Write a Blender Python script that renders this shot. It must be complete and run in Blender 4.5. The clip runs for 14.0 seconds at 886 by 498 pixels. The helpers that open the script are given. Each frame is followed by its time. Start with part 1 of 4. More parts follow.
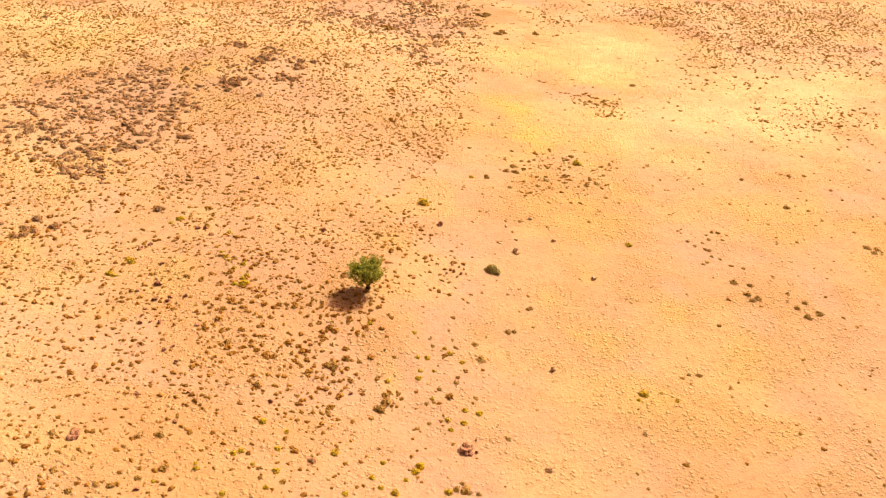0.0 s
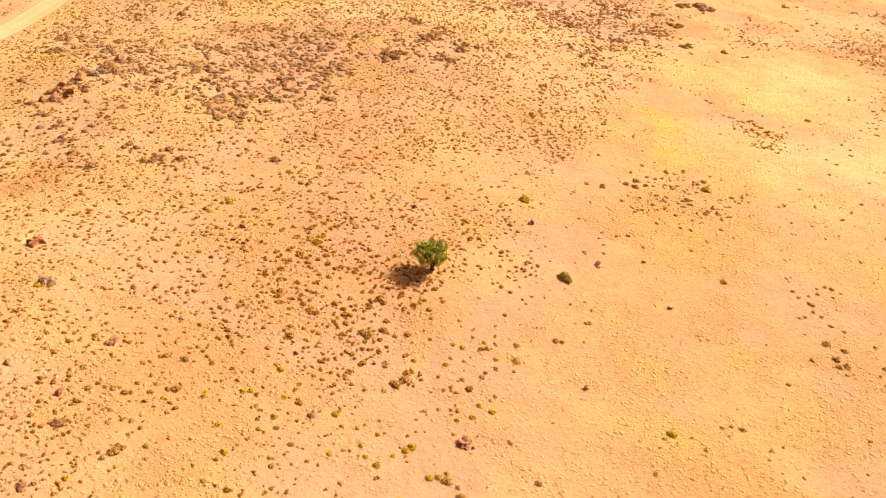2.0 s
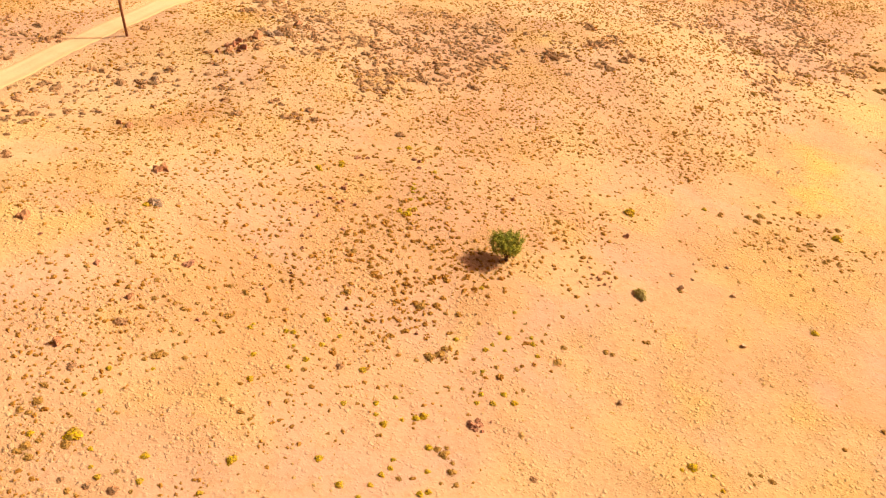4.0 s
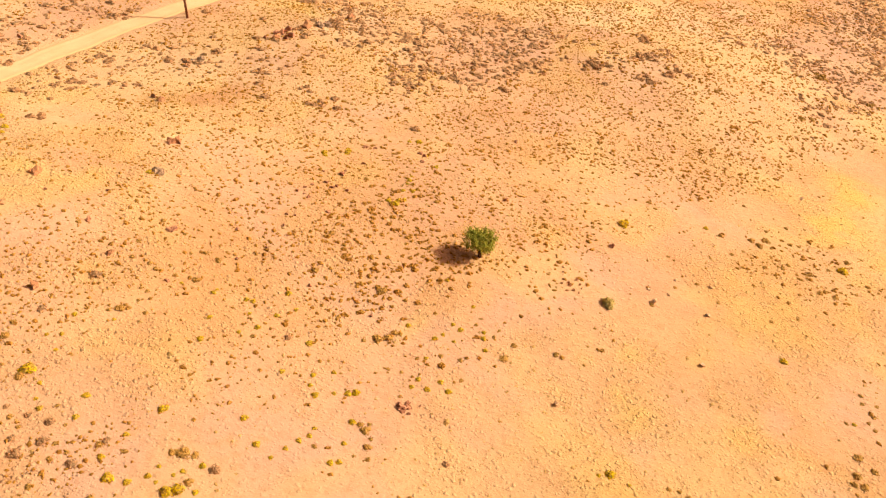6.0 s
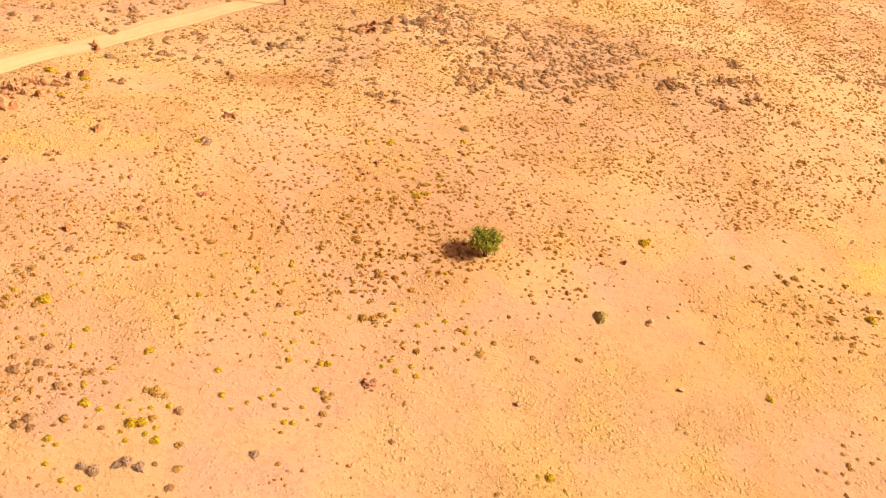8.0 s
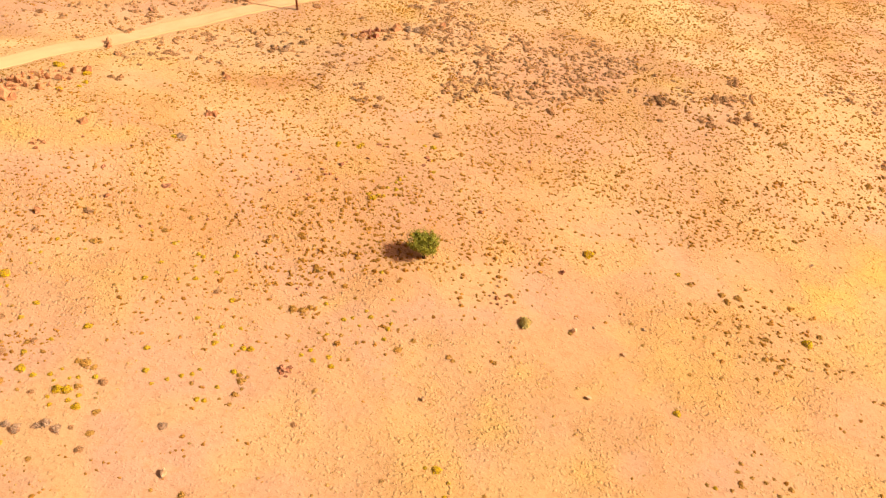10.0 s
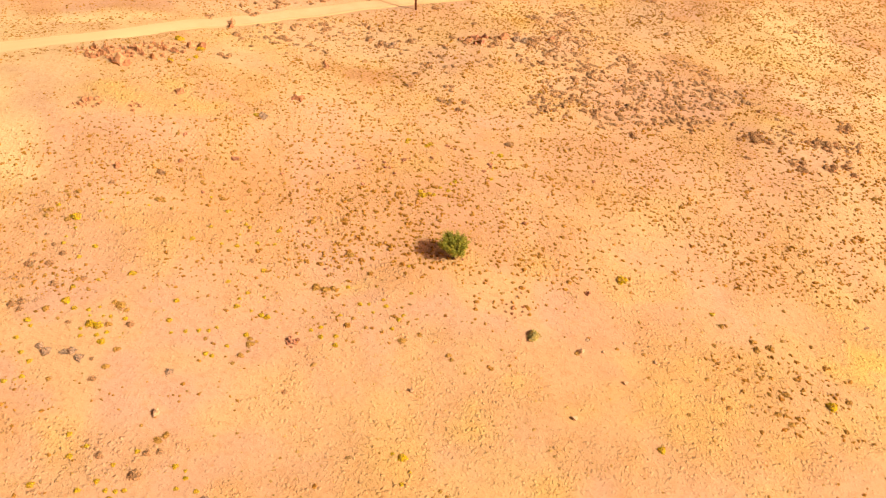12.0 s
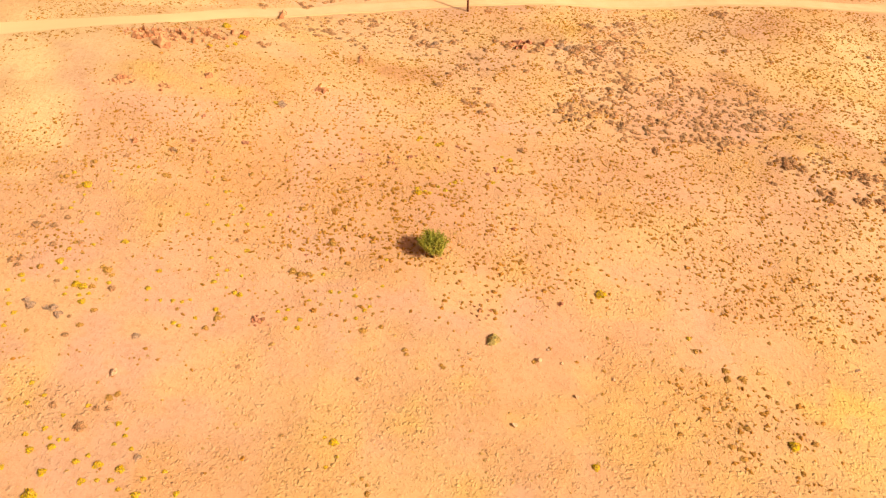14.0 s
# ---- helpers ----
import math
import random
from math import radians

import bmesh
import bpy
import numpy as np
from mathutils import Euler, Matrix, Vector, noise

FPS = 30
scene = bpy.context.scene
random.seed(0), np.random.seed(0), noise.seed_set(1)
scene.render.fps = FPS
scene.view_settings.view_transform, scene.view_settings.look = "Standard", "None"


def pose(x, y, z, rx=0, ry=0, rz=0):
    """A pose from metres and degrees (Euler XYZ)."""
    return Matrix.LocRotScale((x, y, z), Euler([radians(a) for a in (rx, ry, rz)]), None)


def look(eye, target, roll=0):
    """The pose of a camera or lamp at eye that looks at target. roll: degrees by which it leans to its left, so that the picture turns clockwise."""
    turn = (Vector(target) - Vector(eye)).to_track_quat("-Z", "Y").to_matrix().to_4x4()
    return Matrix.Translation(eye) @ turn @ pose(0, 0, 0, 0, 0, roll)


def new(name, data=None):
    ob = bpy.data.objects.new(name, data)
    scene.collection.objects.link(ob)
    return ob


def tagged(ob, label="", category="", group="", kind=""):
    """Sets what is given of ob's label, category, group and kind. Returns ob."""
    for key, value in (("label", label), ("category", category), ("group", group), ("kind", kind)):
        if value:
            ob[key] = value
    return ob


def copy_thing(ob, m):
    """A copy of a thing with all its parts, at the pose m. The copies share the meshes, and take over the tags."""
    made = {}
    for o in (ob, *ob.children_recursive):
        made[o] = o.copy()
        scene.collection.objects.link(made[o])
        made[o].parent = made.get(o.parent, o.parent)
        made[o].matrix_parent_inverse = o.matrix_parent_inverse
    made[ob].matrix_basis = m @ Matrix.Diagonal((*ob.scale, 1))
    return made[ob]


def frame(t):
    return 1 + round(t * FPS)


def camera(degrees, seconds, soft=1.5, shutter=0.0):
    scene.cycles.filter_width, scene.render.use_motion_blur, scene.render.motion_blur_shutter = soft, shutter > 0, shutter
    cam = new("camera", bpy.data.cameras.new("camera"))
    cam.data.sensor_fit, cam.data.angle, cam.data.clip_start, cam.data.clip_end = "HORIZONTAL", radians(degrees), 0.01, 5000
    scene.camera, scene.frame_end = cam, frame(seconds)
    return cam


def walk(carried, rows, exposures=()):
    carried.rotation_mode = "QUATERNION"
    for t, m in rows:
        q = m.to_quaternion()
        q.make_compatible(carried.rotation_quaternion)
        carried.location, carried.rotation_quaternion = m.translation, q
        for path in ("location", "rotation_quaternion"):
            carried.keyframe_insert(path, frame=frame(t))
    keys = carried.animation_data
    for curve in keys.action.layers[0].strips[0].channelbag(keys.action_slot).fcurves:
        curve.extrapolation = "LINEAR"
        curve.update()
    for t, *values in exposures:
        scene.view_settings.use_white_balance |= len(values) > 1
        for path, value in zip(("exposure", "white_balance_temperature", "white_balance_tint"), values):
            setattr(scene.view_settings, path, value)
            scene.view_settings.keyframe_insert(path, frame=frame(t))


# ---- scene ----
cam = camera(52.7, 14.0, 1.3)
PATH = [
    (0, (0.977, -0.174, 46.448), (0.953, 1.428, 45.252), -1.8),
    (0.5, (3.701, 0.115, 46.422), (3.491, 1.714, 45.239), -1.3),
    (1, (6.624, 0.393, 46.394), (6.271, 1.959, 45.202), -0.8),
    (1.5, (9.639, 0.666, 46.33), (9.225, 2.208, 45.126), -0.8),
    (2, (12.502, 1.038, 46.212), (12.015, 2.563, 45.014), -0.7),
    (2.5, (15.295, 1.466, 46.073), (14.684, 2.949, 44.878), -0.2),
    (3, (17.962, 1.913, 45.967), (17.2, 3.327, 44.775), 0.4),
    (3.5, (20.691, 2.498, 45.954), (19.842, 3.863, 44.764), 0.7),
    (3.7, (21.804, 2.855, 45.969), (20.931, 4.207, 44.781), 0.4),
    (5.8, (33.361, 8.356, 46.824), (32.262, 9.535, 45.64), 0.3),
    (6, (34.429, 8.958, 46.881), (33.316, 10.127, 45.699), 0.2),
    (6.5, (37.102, 10.577, 47.193), (35.964, 11.724, 46.013), -0.0),
    (7, (39.68, 12.296, 47.528), (38.52, 13.422, 46.35), -0.2),
    (7.5, (42.127, 14.107, 47.819), (40.881, 15.14, 46.644), 0.2),
    (7.7, (43.126, 14.929, 47.911), (41.842, 15.914, 46.736), 0.4),
    (9.8, (53.452, 24.964, 50.526), (52.032, 25.735, 49.347), -0.1),
    (10, (54.367, 26.027, 50.669), (52.938, 26.786, 49.493), -0.2),
    (10.5, (56.517, 28.862, 51.32), (55.073, 29.596, 50.147), -0.6),
    (11, (58.347, 31.63, 51.799), (56.873, 32.308, 50.629), -0.6),
    (11.5, (59.949, 34.431, 52.047), (58.421, 34.977, 50.879), -0.1),
    (12, (61.457, 37.525, 52.201), (59.886, 37.932, 51.032), 0.3),
    (12.5, (62.727, 40.764, 52.33), (61.136, 41.085, 51.161), 0.4),
    (13, (63.663, 44.029, 52.491), (62.06, 44.283, 51.322), 0.3),
    (13.5, (64.353, 47.395, 52.651), (62.74, 47.575, 51.482), 0.3),
    (14, (65.029, 50.992, 52.776), (63.411, 51.131, 51.609), -0.0),
]
EXPOSURES = [(0, 0.36, 7050, 3), (14, 0.27, 7150, 6)]
walk(cam, [(t, look(eye, target, roll)) for t, eye, target, roll in PATH], EXPOSURES)

# ---- world, sun, exposure ----
SUN_UP, SUN_TURN = radians(32.5), radians(39.0)
world = bpy.data.worlds.new("sky")
scene.world = world
world.use_nodes = True
wn = world.node_tree.nodes
sky = wn.new("ShaderNodeTexSky")
sky.sky_type, sky.sun_disc = "NISHITA", False
sky.sun_elevation, sky.sun_rotation, sky.dust_density = SUN_UP, SUN_TURN, 4.0
sky.air_density = 0.5
wn["Background"].inputs["Strength"].default_value = 0.074
haze = wn.new("ShaderNodeMix")
haze.data_type, haze.blend_type = "RGBA", "MULTIPLY"
haze.inputs[0].default_value = 1.0
haze.inputs[7].default_value = (1.82, 1.0, 0.70, 1)  # dusty warm air
world.node_tree.links.new(sky.outputs["Color"], haze.inputs[6])
world.node_tree.links.new(haze.outputs[2], wn["Background"].inputs["Color"])
sun = new("sun", bpy.data.lights.new("sun", "SUN"))
sun.data.energy, sun.data.angle, sun.data.color = 4.6, radians(0.55), (1.0, 0.91, 0.78)
sun.matrix_world = look((300 * math.sin(SUN_TURN), 300 * math.cos(SUN_TURN), 300 * math.tan(SUN_UP)), (0, 0, 0))


# ---- land form ----
HILLS = [(-32, 35, 24, 24, 3.04), (-14, 95, 55, 55, 2.09), (-38, 23, 16, 16, 1.08), (-8, 59, 16, 16, 1.43), (-26, 113, 16, 16, 0.89), (-74, 95, 16, 16, -1.98), (10, 119, 36, 36, -1.81), (4, 47, 16, 16, -0.57), (-50, 77, 16, 16, 1.01), (-56, 53, 16, 16, -0.82), (-14, 113, 16, 16, 1.13), (-44, 17, 16, 16, 1.2)]
SLOPE = (3.695, -4.422, -5.522)
MIDDLE = np.array((-15.0, 75.0))
ROAD = [(-38, -70), (-45, -28), (-49, 0), (-49.4, 5), (-49.5, 10), (-49.8, 17), (-52.3, 24), (-55, 28.5), (-57.2, 31.8), (-58.9, 35), (-61, 41), (-63.2, 45.3), (-64.7, 48.5), (-66.9, 56.5), (-68.2, 62.5), (-69.1, 66.5), (-70.6, 72), (-72.6, 77.5), (-75.6, 85.6), (-77.4, 95), (-78.3, 103), (-78.8, 110), (-79, 125), (-79.5, 140), (-82, 169), (-84, 220), (-100, 320)]


def value_noise(x, y, size, seed):
    """Smooth noise from 0 to 1 with bumps of about that size in metres."""
    x, y = np.asarray(x, float) / size + 500.3, np.asarray(y, float) / size + 500.7
    i, j = np.floor(x), np.floor(y)
    u, v = x - i, y - j
    u, v = u * u * (3 - 2 * u), v * v * (3 - 2 * v)

    def at(a, b):
        h = np.sin(a * 127.1 + b * 311.7 + seed * 74.7) * 43758.5453
        return h - np.floor(h)
    return (at(i, j) * (1 - u) + at(i + 1, j) * u) * (1 - v) + (at(i, j + 1) * (1 - u) + at(i + 1, j + 1) * u) * v


def smooth(v, low, high):
    k = np.clip((v - low) / (high - low), 0, 1)
    return k * k * (3 - 2 * k)


def road_line(step=1.5):
    """The road's middle line, rounded, as many points."""
    p = np.array(ROAD, float)
    for _ in range(3):
        q = np.empty((2 * len(p) - 2, 2))
        q[0::2], q[1::2] = p[:-1] * 0.75 + p[1:] * 0.25, p[:-1] * 0.25 + p[1:] * 0.75
        p = np.concatenate([p[:1], q, p[-1:]])
    s = np.concatenate([[0], np.cumsum(np.hypot(*np.diff(p, axis=0).T))])
    k = np.arange(0, s[-1], step)
    return np.stack([np.interp(k, s, p[:, 0]), np.interp(k, s, p[:, 1])], -1)


LINE = road_line()


def road_off(x, y):
    """Distance from the road's middle line, by its x at the same y (it runs mostly along y), and which side."""
    lean = np.interp(y, LINE[:, 1], np.gradient(LINE[:, 0]) / np.gradient(LINE[:, 1]))
    return (np.asarray(x) - np.interp(y, LINE[:, 1], LINE[:, 0])) / np.sqrt(1 + lean ** 2)


def broad_z(x, y):
    d = np.stack([np.asarray(x, float), np.asarray(y, float)], -1) - MIDDLE
    r = np.maximum(np.hypot(d[..., 0], d[..., 1]), 1e-6)
    g = np.where(r < 140, r, 140 + 60 * (1 - np.exp(-(np.maximum(r, 140) - 140) / 60)))
    p = MIDDLE + d * (g / r)[..., None]
    x, y = p[..., 0], p[..., 1]
    z = SLOPE[0] + SLOPE[1] * x / 50 + SLOPE[2] * y / 50
    for cx, cy, sx, sy, h in HILLS:
        z = z + h * np.exp(-((x - cx) / sx) ** 2 - ((y - cy) / sy) ** 2)
    return z


def ground_z(x, y, road=True):
    z = broad_z(x, y) + 0.22 * (value_noise(x, y, 7.0, 1) - 0.5) + 0.12 * (value_noise(x, y, 2.3, 2) - 0.5)
    if road:
        away = np.abs(road_off(x, y))
        z = z + 0.04 * np.exp(-((away - 2.6) / 0.6) ** 2) * value_noise(x, y, 3.0, 9) - 0.16 * (1 - smooth(away, 1.3, 2.1))
    return z


def in_blob(x, y, blob, rough=0.35, seed=5, near=0.7, far=1.25):
    """1 in the middle of a turned ellipse to 0 outside, with an uneven rim."""
    cx, cy, a, b, turn = blob
    c, s = math.cos(radians(turn)), math.sin(radians(turn))
    u, v = (x - cx) * c + (y - cy) * s, -(x - cx) * s + (y - cy) * c
    r = np.hypot(u / a, v / b) + rough * 2 * (value_noise(x, y, max(2.0, b * 0.45), seed) - 0.5) + 0.2 * (value_noise(x, y, 1.6, seed + 1) - 0.5)
    return 1 - smooth(r, near, far)


# ---- materials ----
def blank(name, roughness=0.9):
    m = bpy.data.materials.new(name)
    m.use_nodes = True
    t = m.node_tree
    p = t.nodes["Principled BSDF"]
    p.inputs["Roughness"].default_value = roughness
    p.inputs["Specular IOR Level"].default_value = 0.2
    return m, t, p


def grain(t, size, detail=4.0, rough=0.6, space="Object"):
    n = t.nodes.new("ShaderNodeTexNoise")
    n.inputs["Scale"].default_value, n.inputs["Detail"].default_value, n.inputs["Roughness"].default_value = 1.0 / size, detail, rough
    c = t.nodes.new("ShaderNodeTexCoord")
    t.links.new(c.outputs[space], n.inputs["Vector"])
    return n.outputs["Fac"]


def ramp(t, fac, low, high):
    r = t.nodes.new("ShaderNodeMapRange")
    r.interpolation_type = "SMOOTHSTEP"
    r.inputs["From Min"].default_value, r.inputs["From Max"].default_value = low, high
    t.links.new(fac, r.inputs["Value"])
    return r.outputs["Result"]


def blend(t, fac, a, b, kind="MIX"):
    n = t.nodes.new("ShaderNodeMix")
    n.data_type, n.blend_type = "RGBA", kind
    if hasattr(fac, "node"):
        t.links.new(fac, n.inputs["Factor"])
    else:
        n.inputs["Factor"].default_value = fac
    for key, v in (("A", a), ("B", b)):
        socket = [s for s in n.inputs if s.name == key and s.type == "RGBA"][0]
        if hasattr(v, "node"):
            t.links.new(v, socket)
        else:
            socket.default_value = (*v, 1)
    return [s for s in n.outputs if s.type == "RGBA"][0]


def bump(t, p, fac, strength, distance):
    b = t.nodes.new("ShaderNodeBump")
    b.inputs["Strength"].default_value, b.inputs["Distance"].default_value = strength, distance
    t.links.new(fac, b.inputs["Height"])
    t.links.new(b.outputs["Normal"], p.inputs["Normal"])


def plus(t, a, b, k=1.0):
    n = t.nodes.new("ShaderNodeMath")
    n.operation = "MULTIPLY_ADD"
    t.links.new(b, n.inputs[0])
    n.inputs[1].default_value = k
    t.links.new(a, n.inputs[2])
    return n.outputs["Value"]


def attr(t, name):
    a = t.nodes.new("ShaderNodeAttribute")
    a.attribute_name = name
    return a.outputs["Fac"]


def lumps(t, size):
    """Crumbs of earth of about that size with flat ground between them, 0 to 1."""
    v = t.nodes.new("ShaderNodeTexVoronoi")
    v.inputs["Scale"].default_value = 1.0 / size
    warp = t.nodes.new("ShaderNodeVectorMath")
    warp.operation = "MULTIPLY_ADD"
    n = grain(t, size * 0.8, 2)
    warp.inputs[1].default_value = (size * 0.9,) * 3
    t.links.new(n.node.outputs["Color"], warp.inputs[0])
    c = t.nodes.new("ShaderNodeTexCoord")
    t.links.new(c.outputs["Object"], warp.inputs[2])
    t.links.new(warp.outputs["Vector"], v.inputs["Vector"])
    some = t.nodes.new("ShaderNodeSeparateColor")
    t.links.new(v.outputs["Color"], some.inputs["Color"])
    top = t.nodes.new("ShaderNodeMath")
    top.operation = "MULTIPLY"
    t.links.new(ramp(t, v.outputs["Distance"], 0.55, 0.12), top.inputs[0])
    t.links.new(ramp(t, some.outputs["Red"], 0.35, 0.9), top.inputs[1])
    return top.outputs["Value"]


def soil_material():
    m, t, p = blank("desert_soil", 0.95)
    wide, mid, fine, grit = grain(t, 14.0, 5), grain(t, 2.2, 5, 0.65), grain(t, 0.55, 5, 0.75), grain(t, 0.23, 3, 0.7)
    pink, orange, straw, red = (0.560, 0.348, 0.205), (0.560, 0.330, 0.150), (0.655, 0.445, 0.130), (0.50, 0.270, 0.122)
    c = blend(t, ramp(t, wide, 0.35, 0.65), pink, orange)
    c = blend(t, attr(t, "rose"), c, (0.550, 0.345, 0.228))
    c = blend(t, attr(t, "rust"), c, red)
    c = blend(t, attr(t, "straw"), c, straw)
    c = blend(t, attr(t, "pale"), c, (0.78, 0.59, 0.305))
    dry = blend(t, ramp(t, mid, 0.48, 0.72), c, (0.59, 0.378, 0.195))
    c = blend(t, 0.5, c, dry)
    dark = blend(t, 1.0, c, (0.90, 0.85, 0.80), "MULTIPLY")
    c = blend(t, ramp(t, fine, 0.45, 0.65), c, dark)
    pale = blend(t, 1.0, c, (1.13, 1.14, 1.14), "MULTIPLY")
    c = blend(t, ramp(t, grit, 0.55, 0.75), c, pale)
    t.links.new(c, p.inputs["Base Color"])
    clods = t.nodes.new("ShaderNodeMath")
    clods.operation = "MULTIPLY"
    t.links.new(plus(t, plus(t, lumps(t, 0.40), lumps(t, 0.22), 0.7), grain(t, 0.24, 4, 0.65), 0.9), clods.inputs[0])
    even = t.nodes.new("ShaderNodeMapRange")  # crumbly stretches and smooth ones
    even.inputs["From Min"].default_value, even.inputs["From Max"].default_value = 0.40, 0.62
    even.inputs["To Min"].default_value, even.inputs["To Max"].default_value = 0.35, 1.15
    t.links.new(plus(t, plus(t, grain(t, 7.0, 4, 0.6), attr(t, "rose"), -0.22), attr(t, "straw"), 0.3), even.inputs["Value"])
    t.links.new(even.outputs["Result"], clods.inputs[1])
    bump(t, p, clods.outputs["Value"], 0.75, 0.13)
    return m


def road_material():
    m, t, p = blank("packed_sand", 0.9)
    mid, fine = grain(t, 3.0, 4), grain(t, 0.35, 4, 0.7)
    c = blend(t, ramp(t, mid, 0.35, 0.65), (0.72, 0.505, 0.285), (0.67, 0.46, 0.25))
    c = blend(t, ramp(t, fine, 0.55, 0.75), c, (0.64, 0.42, 0.22))
    c = blend(t, ramp(t, plus(t, attr(t, "verge"), mid, 0.5), 0.55, 1.3), c, (0.64, 0.43, 0.22))
    c = blend(t, attr(t, "chalk"), c, (0.80, 0.61, 0.325))
    t.links.new(c, p.inputs["Base Color"])
    bump(t, p, fine, 0.3, 0.04)
    return m


def leaf_material(name, dark, light, by="island", thin=0.25):
    m, t, p = blank(name, 0.85)
    if by == "island":
        g = t.nodes.new("ShaderNodeNewGeometry").outputs["Random Per Island"]
    else:
        g = t.nodes.new("ShaderNodeObjectInfo").outputs["Random"]
    spots = grain(t, 0.6, 2)
    c = blend(t, g, dark, light)
    c = blend(t, ramp(t, spots, 0.4, 0.7), c, blend(t, 1.0, c, (0.72, 0.74, 0.8), "MULTIPLY"))
    t.links.new(c, p.inputs["Base Color"])
    if thin:
        tr = t.nodes.new("ShaderNodeBsdfTranslucent")
        t.links.new(c, tr.inputs["Color"])
        mix = t.nodes.new("ShaderNodeMixShader")
        mix.inputs["Fac"].default_value = thin
        t.links.new(p.outputs["BSDF"], mix.inputs[1])
        t.links.new(tr.outputs["BSDF"], mix.inputs[2])
        t.links.new(mix.outputs["Shader"], t.nodes["Material Output"].inputs["Surface"])
    return m


def rock_material(name, a, b, c):
    m, t, p = blank(name, 0.9)
    mid, fine = grain(t, 0.5, 5, 0.65), grain(t, 0.07, 4, 0.7)
    o = t.nodes.new("ShaderNodeObjectInfo").outputs["Random"]
    col = blend(t, o, a, b)
    col = blend(t, ramp(t, mid, 0.45, 0.7), col, c)
    col = blend(t, ramp(t, fine, 0.55, 0.75), col, blend(t, 1.0, col, (0.6, 0.58, 0.58), "MULTIPLY"))
    t.links.new(col, p.inputs["Base Color"])
    bump(t, p, plus(t, mid, fine, 0.4), 1.0, 0.12)
    return m


def wood_material(name, a, b, size):
    m, t, p = blank(name, 0.85)
    f, g = grain(t, size, 5, 0.7), grain(t, size * 6, 3)
    c = blend(t, ramp(t, f, 0.35, 0.7), a, b)
    c = blend(t, ramp(t, g, 0.4, 0.7), c, blend(t, 1.0, c, (0.7, 0.68, 0.66), "MULTIPLY"))
    t.links.new(c, p.inputs["Base Color"])
    bump(t, p, f, 0.6, 0.02)
    return m


SOIL, PACKED = soil_material(), road_material()
TUFT = leaf_material("dry_tuft", (0.46, 0.222, 0.040), (0.65, 0.370, 0.078), thin=0.45)
STRAW = leaf_material("straw_tuft", (0.52, 0.325, 0.105), (0.70, 0.465, 0.17), thin=0.4)
SAGE = leaf_material("grey_sage", (0.54, 0.325, 0.155), (0.76, 0.50, 0.265), thin=0.5)
PALE_SAGE = leaf_material("pale_sage", (0.55, 0.39, 0.25), (0.76, 0.57, 0.40), thin=0.5)
OLIVE = leaf_material("olive_leaf", (0.42, 0.235, 0.055), (0.60, 0.360, 0.095), thin=0.15)
GOLD = leaf_material("golden_leaf", (0.52, 0.34, 0.055), (0.70, 0.48, 0.085), thin=0.25)
GREEN = leaf_material("green_leaf", (0.29, 0.31, 0.045), (0.56, 0.56, 0.11), thin=0.38)
MOSS = leaf_material("moss_leaf", (0.55, 0.47, 0.16), (0.75, 0.63, 0.26), thin=0.5)
BLOOM = leaf_material("yellow_bloom", (0.78, 0.55, 0.02), (0.90, 0.70, 0.03), thin=0.35)
STEM = wood_material("grey_twig", (0.17, 0.11, 0.07), (0.30, 0.20, 0.12), 0.05)
BARK = wood_material("dark_bark", (0.07, 0.04, 0.025), (0.15, 0.085, 0.05), 0.06)
POLE = wood_material("tarred_pole", (0.15, 0.050, 0.026), (0.26, 0.095, 0.048), 0.08)
RED_ROCK = rock_material("red_rock", (0.44, 0.205, 0.095), (0.62, 0.33, 0.165), (0.27, 0.115, 0.062))
DARK_ROCK = rock_material("dark_rock", (0.38, 0.165, 0.088), (0.55, 0.275, 0.16), (0.22, 0.09, 0.055))
PALE_ROCK = rock_material("pale_rock", (0.62, 0.40, 0.23), (0.72, 0.50, 0.31), (0.52, 0.31, 0.17))


# ---- ground and road ----
def mesh_of(name, verts, faces, material, flat=False):
    me = bpy.data.meshes.new(name)
    me.from_pydata(verts.tolist() if hasattr(verts, "tolist") else verts, [], faces.tolist() if hasattr(faces, "tolist") else faces)
    me.materials.append(material)
    me.polygons.foreach_set("use_smooth", [not flat] * len(me.polygons))
    me.update()
    return me


def grid_faces(nx, ny):
    i = np.arange(nx * ny).reshape(nx, ny)
    return np.stack([i[:-1, :-1], i[1:, :-1], i[1:, 1:], i[:-1, 1:]], -1).reshape(-1, 4)


def graded(low, high, step, far):
    core = np.arange(low, high + step / 2, step)
    out = [step]
    while sum(out) < far:
        out.append(out[-1] * 1.35)
    side = np.cumsum(out)
    return np.concatenate([low - side[::-1], core, core[-1] + side])


